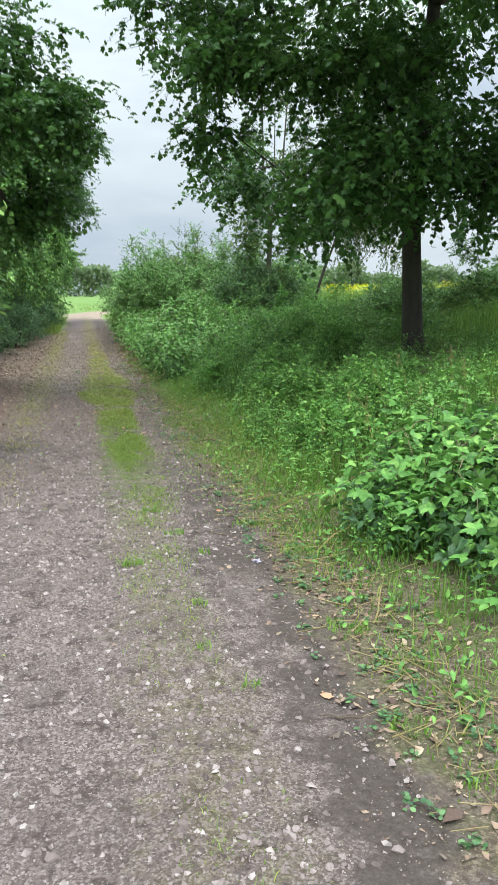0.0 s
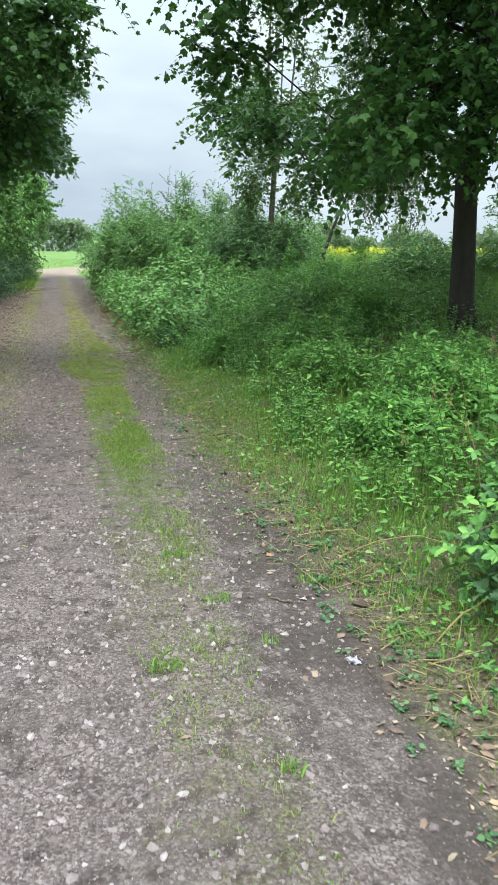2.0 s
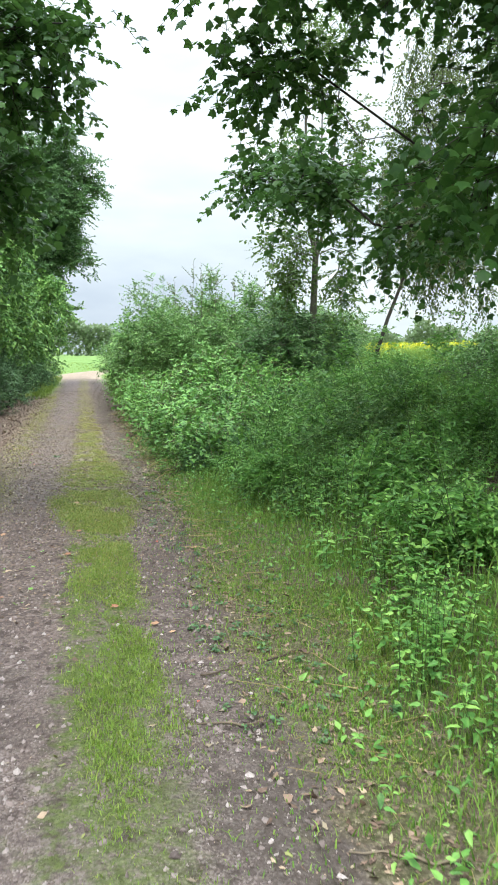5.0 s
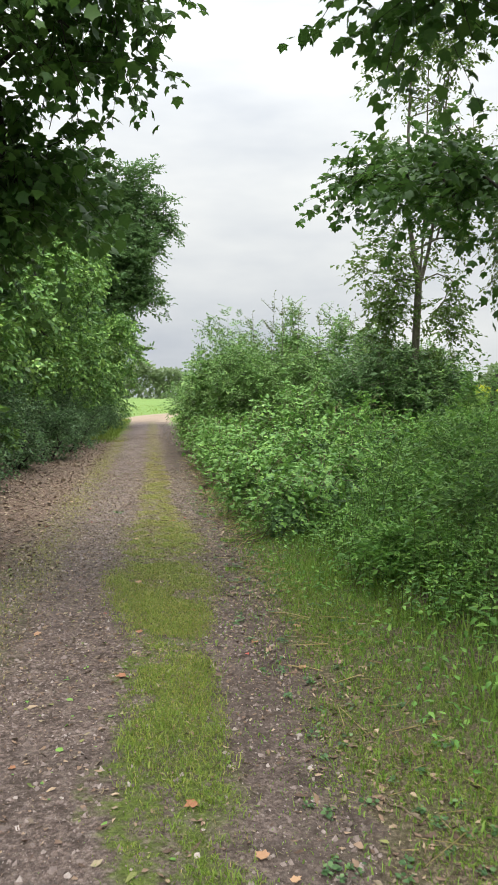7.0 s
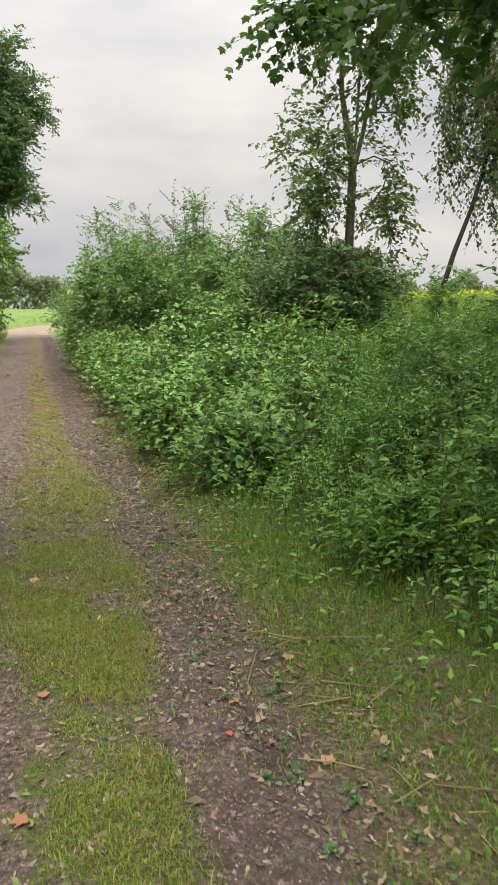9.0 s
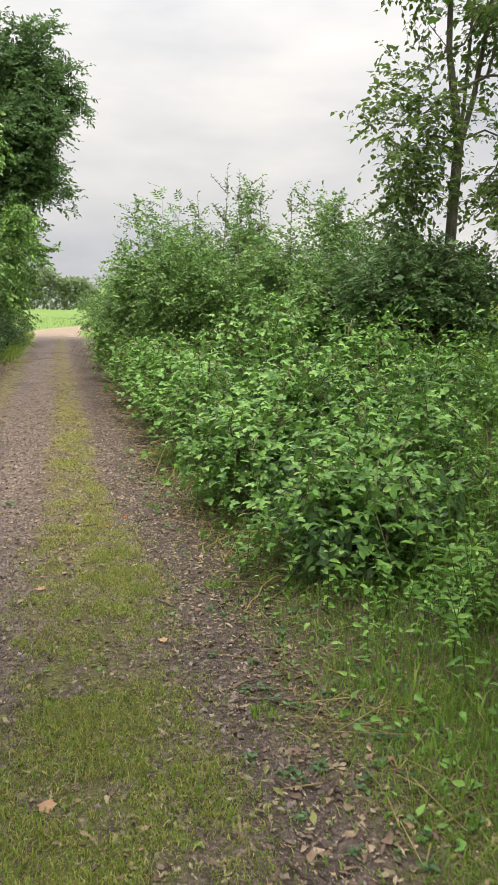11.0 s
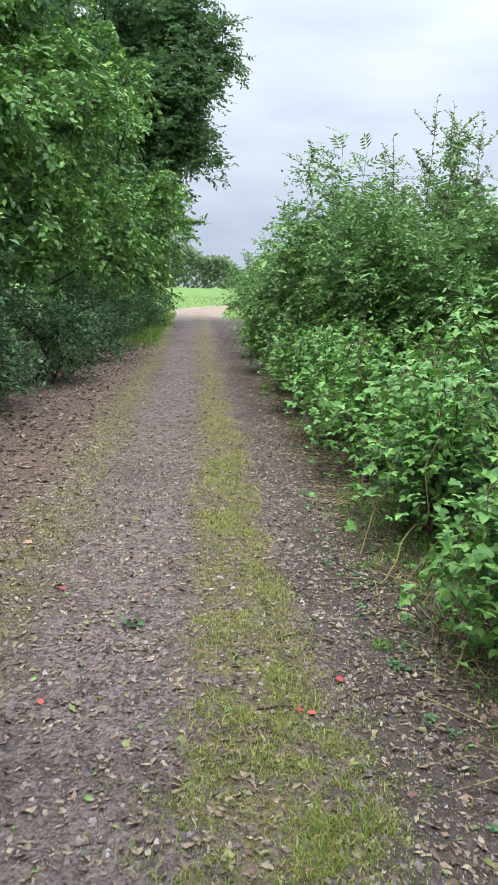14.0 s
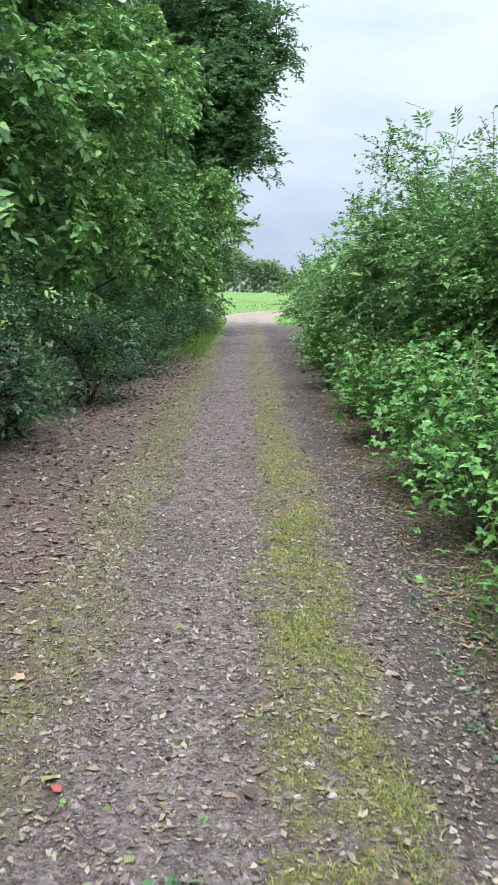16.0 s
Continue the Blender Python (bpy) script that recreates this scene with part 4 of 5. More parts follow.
def herb_bed():
    """Leafy knee-high herbs in uneven clumps that make the lower face of the bank."""
    r, x, y = spread(430, 9500, 1.3, 5.2, 4.0, 20)
    lump = 0.5 + 0.3 * np.sin(2.6 * x + 1.3 * y) * np.sin(1.9 * y - 0.8 * x) + 0.2 * np.sin(4.7 * x - 3.1 * y)
    front = step(x - 0.18 * np.sin(1.4 * y) - 0.35 * step(y, 7.5, 9) * (1 - step(y, 11.6, 12.8)), 1.45, 2.1)
    k = r.uniform(size=len(x)) < front * np.clip(lump * 1.7 - 0.25, 0.08, 1) * (1 - 0.6 * under_maple(x, y))
    x, y, lump, front = x[k], y[k], lump[k], front[k]
    n, per = len(x), 17
    h = (0.14 + 0.5 * lump) * (0.5 + 0.5 * front) * r.uniform(0.7, 1.2, n) * (1 - 0.65 * under_maple(x, y))
    lean = r.normal(size=(n, 2)) * 0.16
    t = np.tile(np.linspace(0.22, 1, per), n)
    hh, le = np.repeat(h, per), np.repeat(lean, per, 0)
    p = np.stack([np.repeat(x, per) + le[:, 0] * t * t * hh, np.repeat(y, per) + le[:, 1] * t * t * hh, np.repeat(land(x, y), per) + t * hh], 1)
    a = np.repeat(r.uniform(0, 6.28, n), per) + np.tile(np.arange(per) * 2.4, n)
    al = np.stack([np.cos(a), np.sin(a), 0.9 * t * t - 0.25 + r.normal(size=n * per) * 0.15], 1)
    size = np.repeat(r.uniform(0.034, 0.075, n), per) * (1.1 - 0.5 * t)
    leaves = stamped(p, al, np.array([0, 0, 1.0]) + r.normal(size=(n * per, 3)) * 0.3, size, HERB)
    base = tagged(new("herb_bed", mesh_of("herb_bed", *leaves, NETTLE)), "dense leafy green herbs growing in clumps on the bank", "herbs", kind="stuff")
    foot = np.stack([x, y, land(x, y) - 0.01], 1)
    tip = np.stack([x + lean[:, 0] * h, y + lean[:, 1] * h, land(x, y) + h], 1)
    tagged(part("stalks", mesh_of("stalks", *sticks(foot, tip, np.full(n, 0.003), np.full(n, 0.0015), 3), STEM), base), kind="stuff")


herb_bed()

# ---- grass ----


def blades(seed, x, y, tall, wide, bend=0.5):
    r = np.random.RandomState(seed)
    n = len(x)
    p = np.stack([x, y, surface(x, y) - 0.004], 1)
    a = r.uniform(0, 2 * math.pi, n)
    side = np.stack([np.cos(a), np.sin(a), np.zeros(n)], 1) * (np.asarray(wide) * r.uniform(0.6, 1.3, n))[:, None]
    b = r.uniform(0, 2 * math.pi, n)
    lean = np.stack([np.cos(b), np.sin(b), np.zeros(n)], 1) * r.uniform(0.1, 1, n)[:, None] * bend
    h = (np.asarray(tall) * r.uniform(0.45, 1.25, n))[:, None]
    up = np.array([[0, 0, 1.0]])
    m = p + (up * 0.6 + lean * 0.3) * h
    t = p + (up * (1.0 - 0.25 * bend) + lean) * h
    v = np.stack([p - side, p + side, m + side * 0.7, m - side * 0.7, t], 1).reshape(-1, 3)
    o = (np.arange(n) * 5)[:, None, None]
    return v, (np.array([(0, 1, 2), (0, 2, 3), (3, 2, 4)])[None] + o).reshape(-1, 3)


LATTICE = np.random.RandomState(77).uniform(size=(256, 256))


def patchy(x, y):
    i, j = np.floor(x).astype(int), np.floor(y).astype(int)
    u, v = x - i, y - j
    u, v = u * u * (3 - 2 * u), v * v * (3 - 2 * v)
    a, b, c, d = (LATTICE[(i + p) % 256, (j + q) % 256] for p, q in ((0, 0), (1, 0), (0, 1), (1, 1)))
    return (a * (1 - u) + b * u) * (1 - v) + (c * (1 - u) + d * u) * v


def lumpy(x, y, s=1.0):
    """Uneven patches between 0 and 1."""
    x, y = np.asarray(x, float) * s, np.asarray(y, float) * s
    return np.clip(0.55 * patchy(1.6 * x + 3, 1.1 * y + 7) + 0.3 * patchy(4.1 * x + 1.3 * y, 3.3 * y) + 0.15 * patchy(9.7 * x, 8.9 * y + 5) + 0.02, 0, 1)


def strip_grass(name, label, seed, n, y0, y1, weight, tall, material):
    r, x, y = spread(seed, int(n * 1.3), -0.1, 0.95, y0, y1)
    mid = np.exp(-((x - 0.4 - 0.1 * np.exp(-((y - 7.5) / 1.5) ** 2) - 0.03 * np.sin(1.3 * y)) / (0.2 + 0.17 * step(y, 11, 13) * (1 - step(y, 15, 17.5)))) ** 4)
    want = mid * weight(y) * (0.06 + 1.35 * step(lumpy(x, y, 2.2), 0.28, 0.68) * (1 - 0.75 * step(y, 12, 14) * step(patchy(13 * x + 5, 11 * y), 0.4, 0.7)))
    k = r.uniform(size=len(x)) < want
    v = blades(seed + 1, x[k], y[k], tall * (0.4 + 1.2 * lumpy(x[k], y[k], 2.2) * r.uniform(0.5, 1.1, k.sum())), 0.0022, 1.5)
    return tagged(new(name, mesh_of(name, *v, material)), label, "grass", kind="stuff")


strip_grass("track_grass", "short bright green grass along the middle of the track", 500, 170000, 1.5, 20, lambda y: (0.1 + 0.3 * step(y, 3.5, 6) + 1.0 * step(y, 6, 8.5)) * (1 - 0.84 * step(y, 13, 16.5)), 0.036, GRASS)
strip_grass("track_moss", "short yellowish moss and grass between the wheel ruts", 504, 165000, 9, 27, lambda y: 1.0 * step(y, 9, 12.5) * (1 - 0.45 * step(y, 14.5, 16.5)) * (1 - 0.9 * step(y, 19, 27)), 0.03, MOSS)


strip_grass("track_straw", "dry straw-coloured bits of grass between the wheel ruts", 508, 60000, 7, 24, lambda y: 0.8 * step(y, 8, 12) * (1 - 0.8 * step(y, 19, 24)), 0.024, STRAW)


def verge_grass():
    r, x, y = spread(510, 135000, 0.6, 3.2, 1.5, 19)
    thin = 0.6 * step(x, 0.6, 0.85) * step(y, 4.5, 7) * (1 - 0.6 * step(y, 10.5, 13.5)) * lumpy(x + 5, y, 2.0)
    want = np.maximum(step(x, 1.0, 1.4), thin) * (1 - 0.75 * step(x, 1.6, 2.8)) * (0.3 + 0.8 * lumpy(x, y, 1.3)) * np.where(y < 4.0, 0.35, 1.0)
    k = r.uniform(size=len(x)) < want
    x, y = x[k], y[k]
    v = blades(511, x, y, 0.025 + 0.02 * step(x, 0.9, 1.1) + 0.17 * step(x - 0.45 * step(y, 6.5, 8) * (1 - step(y, 11.6, 12.8)), 1.15, 1.9) * lumpy(x, y), 0.0034, 0.9)
    return tagged(new("verge_grass", mesh_of("verge_grass", *v, TALL_GRASS)), "lush uneven grass on the verge of the track", "grass", kind="stuff")


def bank_grass():
    r, x, y = spread(520, 120000, 2.2, 12.0, 3, 28)
    want = (0.3 + 0.7 * lumpy(x, y)) * (0.2 + 0.8 * step(x, 2.7, 4.3)) * (1 - 0.85 * np.exp(-((x - 4.4) / 1.6) ** 2 - ((y - 9.6) / 2.2) ** 2))
    k = r.uniform(size=len(x)) < want
    x, y = x[k], y[k]
    v = blades(521, x, y, (0.3 + 0.3 * lumpy(x, y, 0.7) + 0.3 * step(x, 4.8, 6.5)) * (1 - 0.7 * under_maple(x, y)), 0.005, 0.6)
    return tagged(new("bank_grass", mesh_of("bank_grass", *v, TALL_GRASS)), "tall green grass on the top of the bank", "grass", kind="stuff")


def left_grass():
    r, x, y = spread(530, 90000, -1.3, -0.3, 6, 34)
    want = np.exp(-((x + 0.72) / 0.2) ** 2) * 1.0 * lumpy(x, y, 1.7) ** 1.6
    k = r.uniform(size=len(x)) < want
    v = blades(531, x[k], y[k], 0.028, 0.0025, 0.9)
    return tagged(new("edge_grass", mesh_of("edge_grass", *v, MOSS)), "thin short grass along the litter strip", "grass", kind="stuff")


def meadow_grass():
    r, x, y = spread(540, 9000, -14, 16, 0, 1)
    y = 46 + 50 * y ** 2.2
    bend = path_bend(y)
    k = (x < bend - 1.2) | (x > bend + 1.5)
    x, y = x[k], y[k]
    v = blades(541, x, y, 0.12, 0.02, 0.8)
    return tagged(new("meadow_grass", mesh_of("meadow_grass", *v, GRASS)), "bright green meadow grass beyond the end of the hedge", "grass", kind="stuff")


def verge_turf():
    """Short thin turf and moss that runs from the rut out to the foot of the herbs."""
    r, x, y = spread(515, 120000, 0.7, 2.2, 6.5, 14)
    want = step(x - 0.12 * np.sin(1.9 * y), 0.8, 1.1) * (1 - step(x, 1.8, 2.2)) * step(y, 6.5, 8) * (1 - step(y, 12.5, 14)) * (0.1 + 1.1 * step(lumpy(x + 9, y, 1.8), 0.35, 0.7))
    k = r.uniform(size=len(x)) < want
    x, y = x[k], y[k]
    v = blades(516, x, y, 0.012 + 0.035 * lumpy(x, y, 2.0) * step(x, 0.9, 1.5), 0.0024, 1.5)
    return tagged(new("verge_turf", mesh_of("verge_turf", *v, GRASS)), "short thin turf beside the wheel rut", "grass", kind="stuff")


def far_verge_grass():
    """Bright grass that creeps in along the track where the hedge ends."""
    r, x, y = spread(545, 14000, -2.6, -0.7, 30, 50)
    k = r.uniform(size=len(x)) < step(y, 30, 35) * (1 - step(x, -1.1, -0.7))
    v = blades(546, x[k], y[k], 0.16, 0.008, 0.8)
    return tagged(new("far_verge_grass", mesh_of("far_verge_grass", *v, GRASS)), "bright grass along the far end of the track", "grass", kind="stuff")


for build in (far_verge_grass, verge_turf, verge_grass, bank_grass, left_grass, meadow_grass):
    build()


# ---- far field and woods ----
def rape_field():
    r = np.random.RandomState(550)
    n = 9000
    y = 20 + 70 * r.uniform(size=n) ** 1.3
    x = 11 + 40 * r.uniform(size=n)
    p = np.stack([x, y, land(x, y) + r.uniform(0.2, 0.6, n)], 1)
    v = stamped(p, r.normal(size=(n, 3)), np.array([0, 0, 1.0]) + r.normal(size=(n, 3)) * 0.4, r.uniform(0.18, 0.4, n), OVATE)
    return tagged(new("rapeseed_field", mesh_of("rapeseed_field", *v, RAPE)), "yellow flowering rapeseed field behind the bank", "field", kind="stuff")


rape_field()


def far_wood(seed, x0, x1, y, top, n, label, leaf=HAZED_LEAF, size=0.9):
    r = np.random.RandomState(seed)
    x = r.uniform(x0, x1, n)
    hump = top * (0.7 + 0.18 * np.sin(x * 0.21 + seed) + 0.12 * np.sin(x * 0.53 + 2 * seed))
    z = hump * r.uniform(0, 1, n) ** 0.6
    p = np.stack([x, y + r.uniform(-3, 3, n), z], 1)
    v = stamped(p, r.normal(size=(n, 3)), np.array([0, -0.4, 1.0]) + r.normal(size=(n, 3)) * 0.6, size * r.uniform(0.5, 1.3, n), OVATE)
    return tagged(new("far_wood", mesh_of("far_wood", *v, leaf)), label, "woodland", kind="stuff")


far_wood(561, -130, 160, 260, 14, 26000, "grey-green belt of distant trees beyond the meadow", HAZED_LEAF, 1.8)
far_wood(562, 60, 500, 600, 13, 12000, "hazy distant tree line beyond the yellow field", HAZED_LEAF, 4.5)
far_wood(563, -34, -5.5, 170, 11.5, 36000, "green bushes at the edge of the meadow", FAR_BUSH, 0.75)

# ---- loose stones, twigs and fallen leaves on the track ----
PEBBLES = [pebble(600 + i) for i in range(6)]


GRAINS = []
for i in range(10):
    rr = np.random.RandomState(690 + i)
    k = rr.randint(4, 7)
    ring = [(math.cos(q) * d, math.sin(q) * d * 0.75, -0.08) for q, d in zip(np.arange(k) * 2 * math.pi / k + rr.uniform(-0.4, 0.4, k), rr.uniform(0.3, 0.62, k))]
    top = [(rr.uniform(-0.2, 0.2), rr.uniform(-0.15, 0.15), rr.uniform(0.22, 0.42))]
    GRAINS.append(shape_of(ring + top, [(j, (j + 1) % k, k) for j in range(k)]))


def loose_gravel():
    r, x, y = spread(610, 240000, -0.95, 1.05, 0.8, 21)
    want = np.where(np.abs(x - 0.38) < 0.25, np.where(y < 6, 0.6, 0.15), 0.6) * np.where(y < 6.5, 1.0, 0.55) * (0.3 + 0.9 * lumpy(x, y, 1.6)) * np.where((x > 0.7) & (y < 6.5), 0.35, 1.0)
    k = r.uniform(size=len(x)) < want
    x, y = x[k], y[k]
    size = 0.007 + 0.034 * r.uniform(size=len(x)) ** 6
    pieces = []
    for i, grain in enumerate(GRAINS):
        m = np.arange(len(x)) % len(GRAINS) == i
        n = int(m.sum())
        p = np.stack([x[m], y[m], surface(x[m], y[m]) + 0.002], 1)
        pieces.append(stamped(p, r.normal(size=(n, 3)) * np.array([1, 1, 0.15]), np.array([0, 0, 1.0]) + r.normal(size=(n, 3)) * 0.25, size[m], grain))
    return tagged(new("loose_gravel", mesh_of("loose_gravel", *joined(pieces), STONE, True)), "loose grey and buff gravel strewn over the track", "gravel", kind="stuff")


loose_gravel()

stone_meshes = [mesh_of("stone", *s, STONE, True) for s in PEBBLES]
r, sx, sy = spread(620, 280, -0.9, 1.05, 1.2, 18)
for x, y in zip(sx, sy):
    ob = new("stone", stone_meshes[r.randint(6)])
    s = r.uniform(0.022, 0.05) * (1.0 if y < 7 else 0.8)
    ob.location, ob.rotation_euler, ob.scale, ob.parent = (x, y, float(surface(x, y)) + s * 0.08), (r.normal() * 0.15, r.normal() * 0.15, r.uniform(0, 6.28)), (s, s, s), path


def curled(shape, curl):
    v, f = shape
    v = v - np.array([0, 0.5, 0])
    v[:, 2] += curl * (v[:, 0] ** 2 * 1.6 + v[:, 1] ** 2 * 0.7)
    return v, f


def fragment(seed):
    """A torn, crumpled bit of dead leaf."""
    r = np.random.RandomState(seed)
    k = r.randint(5, 8)
    a = np.arange(k) * 2 * math.pi / k + r.uniform(-0.35, 0.35, k)
    d = r.uniform(0.2, 0.62, k)
    slim = r.uniform(0.25, 0.75)
    rim = [(q * math.cos(b) * slim, 0.5 + q * math.sin(b), r.uniform(-0.04, 0.22)) for q, b in zip(d, a)]
    return shape_of([(0, 0.5, r.uniform(-0.02, 0.06))] + rim, [(0, i + 1, (i + 1) % k + 1) for i in range(k)])


FRAGMENTS = [fragment(680 + i) for i in range(10)] + [NARROW, HERB]


def litter_bits(name, label, seed, n, x0, x1, y0, y1, want, size, material, shapes=FRAGMENTS):
    r, x, y = spread(seed, n, x0, x1, y0, y1)
    k = r.uniform(size=n) < want(x, y)
    x, y = x[k], y[k]
    pieces = []
    for i, shape in enumerate(shapes):
        p = np.stack([x[i::len(shapes)], y[i::len(shapes)], surface(x[i::len(shapes)], y[i::len(shapes)]) + 0.003], 1)
        n = len(p)
        tilt = np.array([0, 0, 1.0]) + r.normal(size=(n, 3)) * 0.22
        pieces.append(stamped(p, r.normal(size=(n, 3)) * np.array([1, 1, 0.15]), tilt, size * (0.25 + 1.5 * r.uniform(size=n) ** 5), curled(shape, 0.4)))
    return tagged(new(name, mesh_of(name, *joined([(v, f[:, :3]) for v, f in pieces]), material)), label, "leaf litter", kind="stuff")


litter_bits("leaf_litter", "pale dry leaf litter strewn under the hedge", 634, 48000, -2.8, -0.7, 13, 34, lambda x, y: step(-x, 0.75, 1.1) * (0.3 + 0.7 * lumpy(x + 2, y, 1.2)), 0.05, PALE_BIT)
litter_bits("leaf_litter", "brown leaf litter strewn under the hedge", 630, 46000, -2.8, -0.6, 8, 34, lambda x, y: step(-x, 0.65, 1.0) * (0.4 + 0.6 * lumpy(x, y, 1.2)), 0.042, DEAD_LEAF)
litter_bits("track_litter", "small dry leaf fragments scattered on the track", 631, 130000, -0.9, 1.25, 5, 36, lambda x, y: (0.12 + 0.88 * step(y, 9, 14)) * (0.25 + 0.75 * lumpy(x, y, 1.5)) * (1 - 0.6 * step(y, 18, 30)), 0.026, PALE_BIT)
litter_bits("track_litter", "small brown leaf fragments scattered on the track", 635, 34000, -0.9, 1.25, 5, 34, lambda x, y: (0.25 + 0.75 * step(y, 8, 13)) * (0.25 + 0.75 * lumpy(x + 3, y, 1.5)) * (1 - 0.6 * step(y, 18, 30)), 0.03, DEAD_LEAF)
litter_bits("track_litter", "fine pale leaf crumbs scattered thickly on the track", 638, 90000, -0.95, 1.25, 11, 22, lambda x, y: step(y, 11, 14) * (0.3 + 0.7 * lumpy(x, y + 4, 2.5)), 0.021, PALE_BIT)
litter_bits("track_litter", "fine brown leaf crumbs scattered thickly on the track", 639, 60000, -0.95, 1.25, 8, 22, lambda x, y: step(y, 8, 12) * (0.3 + 0.7 * lumpy(x + 6, y, 2.5)), 0.02, DEAD_LEAF)
litter_bits("track_litter", "small yellow-green leaf fragments scattered on the track", 637, 9000, -0.9, 1.25, 7, 30, lambda x, y: (0.2 + 0.8 * step(y, 9, 14)) * (0.2 + 0.8 * lumpy(x + 7, y, 1.5)), 0.034, YELLOW_LEAF)
litter_bits("verge_litter", "dry leaves and fragments along the foot of the bank", 632, 46000, 0.75, 2.1, 1.2, 24, lambda x, y: np.exp(-((x - 1.3) / 0.3) ** 2) * np.where((y < 6) | (y > 12), 1.0, 0.8), 0.034, DEAD_LEAF)
litter_bits("verge_litter", "dry straw-coloured fragments along the foot of the bank", 636, 20000, 0.75, 2.1, 1.2, 24, lambda x, y: np.exp(-((x - 1.3) / 0.3) ** 2) * np.where((y < 6) | (y > 12), 1.0, 0.8), 0.026, PALE_BIT)

leaf_kinds = [(DEAD_LEAF, "dry brown fallen leaf lying on the track"), (RUST_LEAF, "orange-brown fallen leaf lying on the track"), (RED_LEAF, "small red fallen leaf lying on the track"),
              (YELLOW_LEAF, "yellow-green fallen leaf lying on the track")]
leaf_meshes = [mesh_of("fallen_leaf", *curled(LOBED if i == 1 else HERB if i == 3 else OVATE if i == 0 else ROUND, 0.45), m) for i, (m, _) in enumerate(leaf_kinds)]
r, lx, ly = spread(640, 70, -0.9, 1.5, 2.0, 18.5)
for x, y in zip(lx, ly):
    k = r.choice(4, p=[0.5, 0.18, 0.1, 0.22])
    ob = new("fallen_leaf", leaf_meshes[k])
    s = r.uniform(0.03, 0.062) * (0.6 if k == 2 else 1)
    ob.location, ob.rotation_euler, ob.scale = (x, y, float(surface(x, y)) + 0.006), (r.normal() * 0.15, r.normal() * 0.15, r.uniform(0, 6.28)), (s, s, s)
    tagged(ob, leaf_kinds[k][1], "leaf", "fallen leaves")


def twig(seed, x, y, length, turn):
    r = np.random.RandomState(seed)
    t = np.linspace(-0.5, 0.5, 7)
    p = np.stack([t * length, r.normal(size=7) * length * 0.03, np.abs(r.normal(size=7)) * 0.004], 1)
    ob = new("twig", mesh_of("twig", *tube(p, np.linspace(0.006, 0.003, 7), 6, 0.15, seed), TWIG))
    ob.location, ob.rotation_euler = (x, y, float(surface(x, y)) + 0.006), (0, 0, turn)
    return tagged(ob, "thin dry brown twig lying on the ground", "twig", "twigs")


r, tx, ty = spread(650, 20, 0.75, 1.5, 5.0, 19)
for i, (x, y) in enumerate(zip(tx, ty)):
    twig(660 + i, x, y, r.uniform(0.1, 0.4), r.uniform(0, 3.14))


def track_twigs():
    """Finger-long bits of twig and stalk strewn over the track."""
    r, x, y = spread(690, 3000, -0.95, 1.2, 8, 26)
    k = r.uniform(size=len(x)) < (0.15 + 0.85 * step(y, 10, 14)) * (0.3 + 0.7 * lumpy(x, y + 9, 1.4))
    x, y = x[k], y[k]
    a, ln = r.uniform(0, 2 * math.pi, len(x)), 0.02 + 0.09 * r.uniform(size=len(x)) ** 2
    x1, y1 = x + np.cos(a) * ln, y + np.sin(a) * ln
    v = sticks(np.stack([x, y, surface(x, y) + 0.004], 1), np.stack([x1, y1, surface(x1, y1) + 0.006], 1), r.uniform(0.0012, 0.003, len(x)), np.full(len(x), 0.001), 4)
    return tagged(new("track_twigs", mesh_of("track_twigs", *v, TWIG)), "short dry bits of twig strewn over the track", "twigs", kind="stuff")


track_twigs()


def dead_stalks():
    """Dry stalks and fallen canes along the foot of the bank."""
    r, x, y = spread(700, 5200, 1.0, 2.1, 1.8, 26)
    k = r.uniform(size=len(x)) < np.exp(-((x - 1.4) / 0.25) ** 2) * np.where((y > 12.5) | (y < 6.5), 1.0, 0.25)
    x, y = x[k], y[k]
    n = len(x)
    a = r.uniform(0, 2 * math.pi, n)
    ln = 0.05 + 0.26 * r.uniform(size=n) ** 2.5
    p0 = np.stack([x, y, np.maximum(land(x, y), -0.01) + 0.008], 1)
    x1, y1 = x + np.cos(a) * ln, y + np.sin(a) * ln
    p1 = np.stack([x1, y1, np.maximum(land(x1, y1), -0.01) + r.uniform(0.005, 0.05, n)], 1)
    v = sticks(p0, p1, r.uniform(0.0012, 0.004, n), r.uniform(0.001, 0.002, n), 4)
    return tagged(new("dry_stalks", mesh_of("dry_stalks", *v, STRAW)), "dry pale stalks lying along the foot of the brambles", "stalks", kind="stuff")


dead_stalks()


def cane_tangle():
    """Dead brown canes heaped and leaning under the skirt of the brambles."""
    r, x, y = spread(705, 560, 1.2, 1.75, 14.3, 27)
    n = len(x)
    a, ln = r.uniform(0, 2 * math.pi, n), r.uniform(0.15, 0.6, n)
    x1, y1 = x + np.cos(a) * ln * 0.6, y + np.sin(a) * ln
    p0 = np.stack([x, y, np.maximum(land(x, y), -0.01) + 0.004], 1)
    p1 = np.stack([x1, y1, np.maximum(land(x1, y1), -0.01) + 0.02 + r.uniform(0, 0.3, n) * step(x1, 1.2, 1.6)], 1)
    v = sticks(p0, p1, r.uniform(0.002, 0.005, n), r.uniform(0.001, 0.003, n), 5)
    return tagged(new("cane_tangle", mesh_of("cane_tangle", *v, TWIG)), "tangle of dead brown canes under the brambles", "canes", kind="stuff")


cane_tangle()

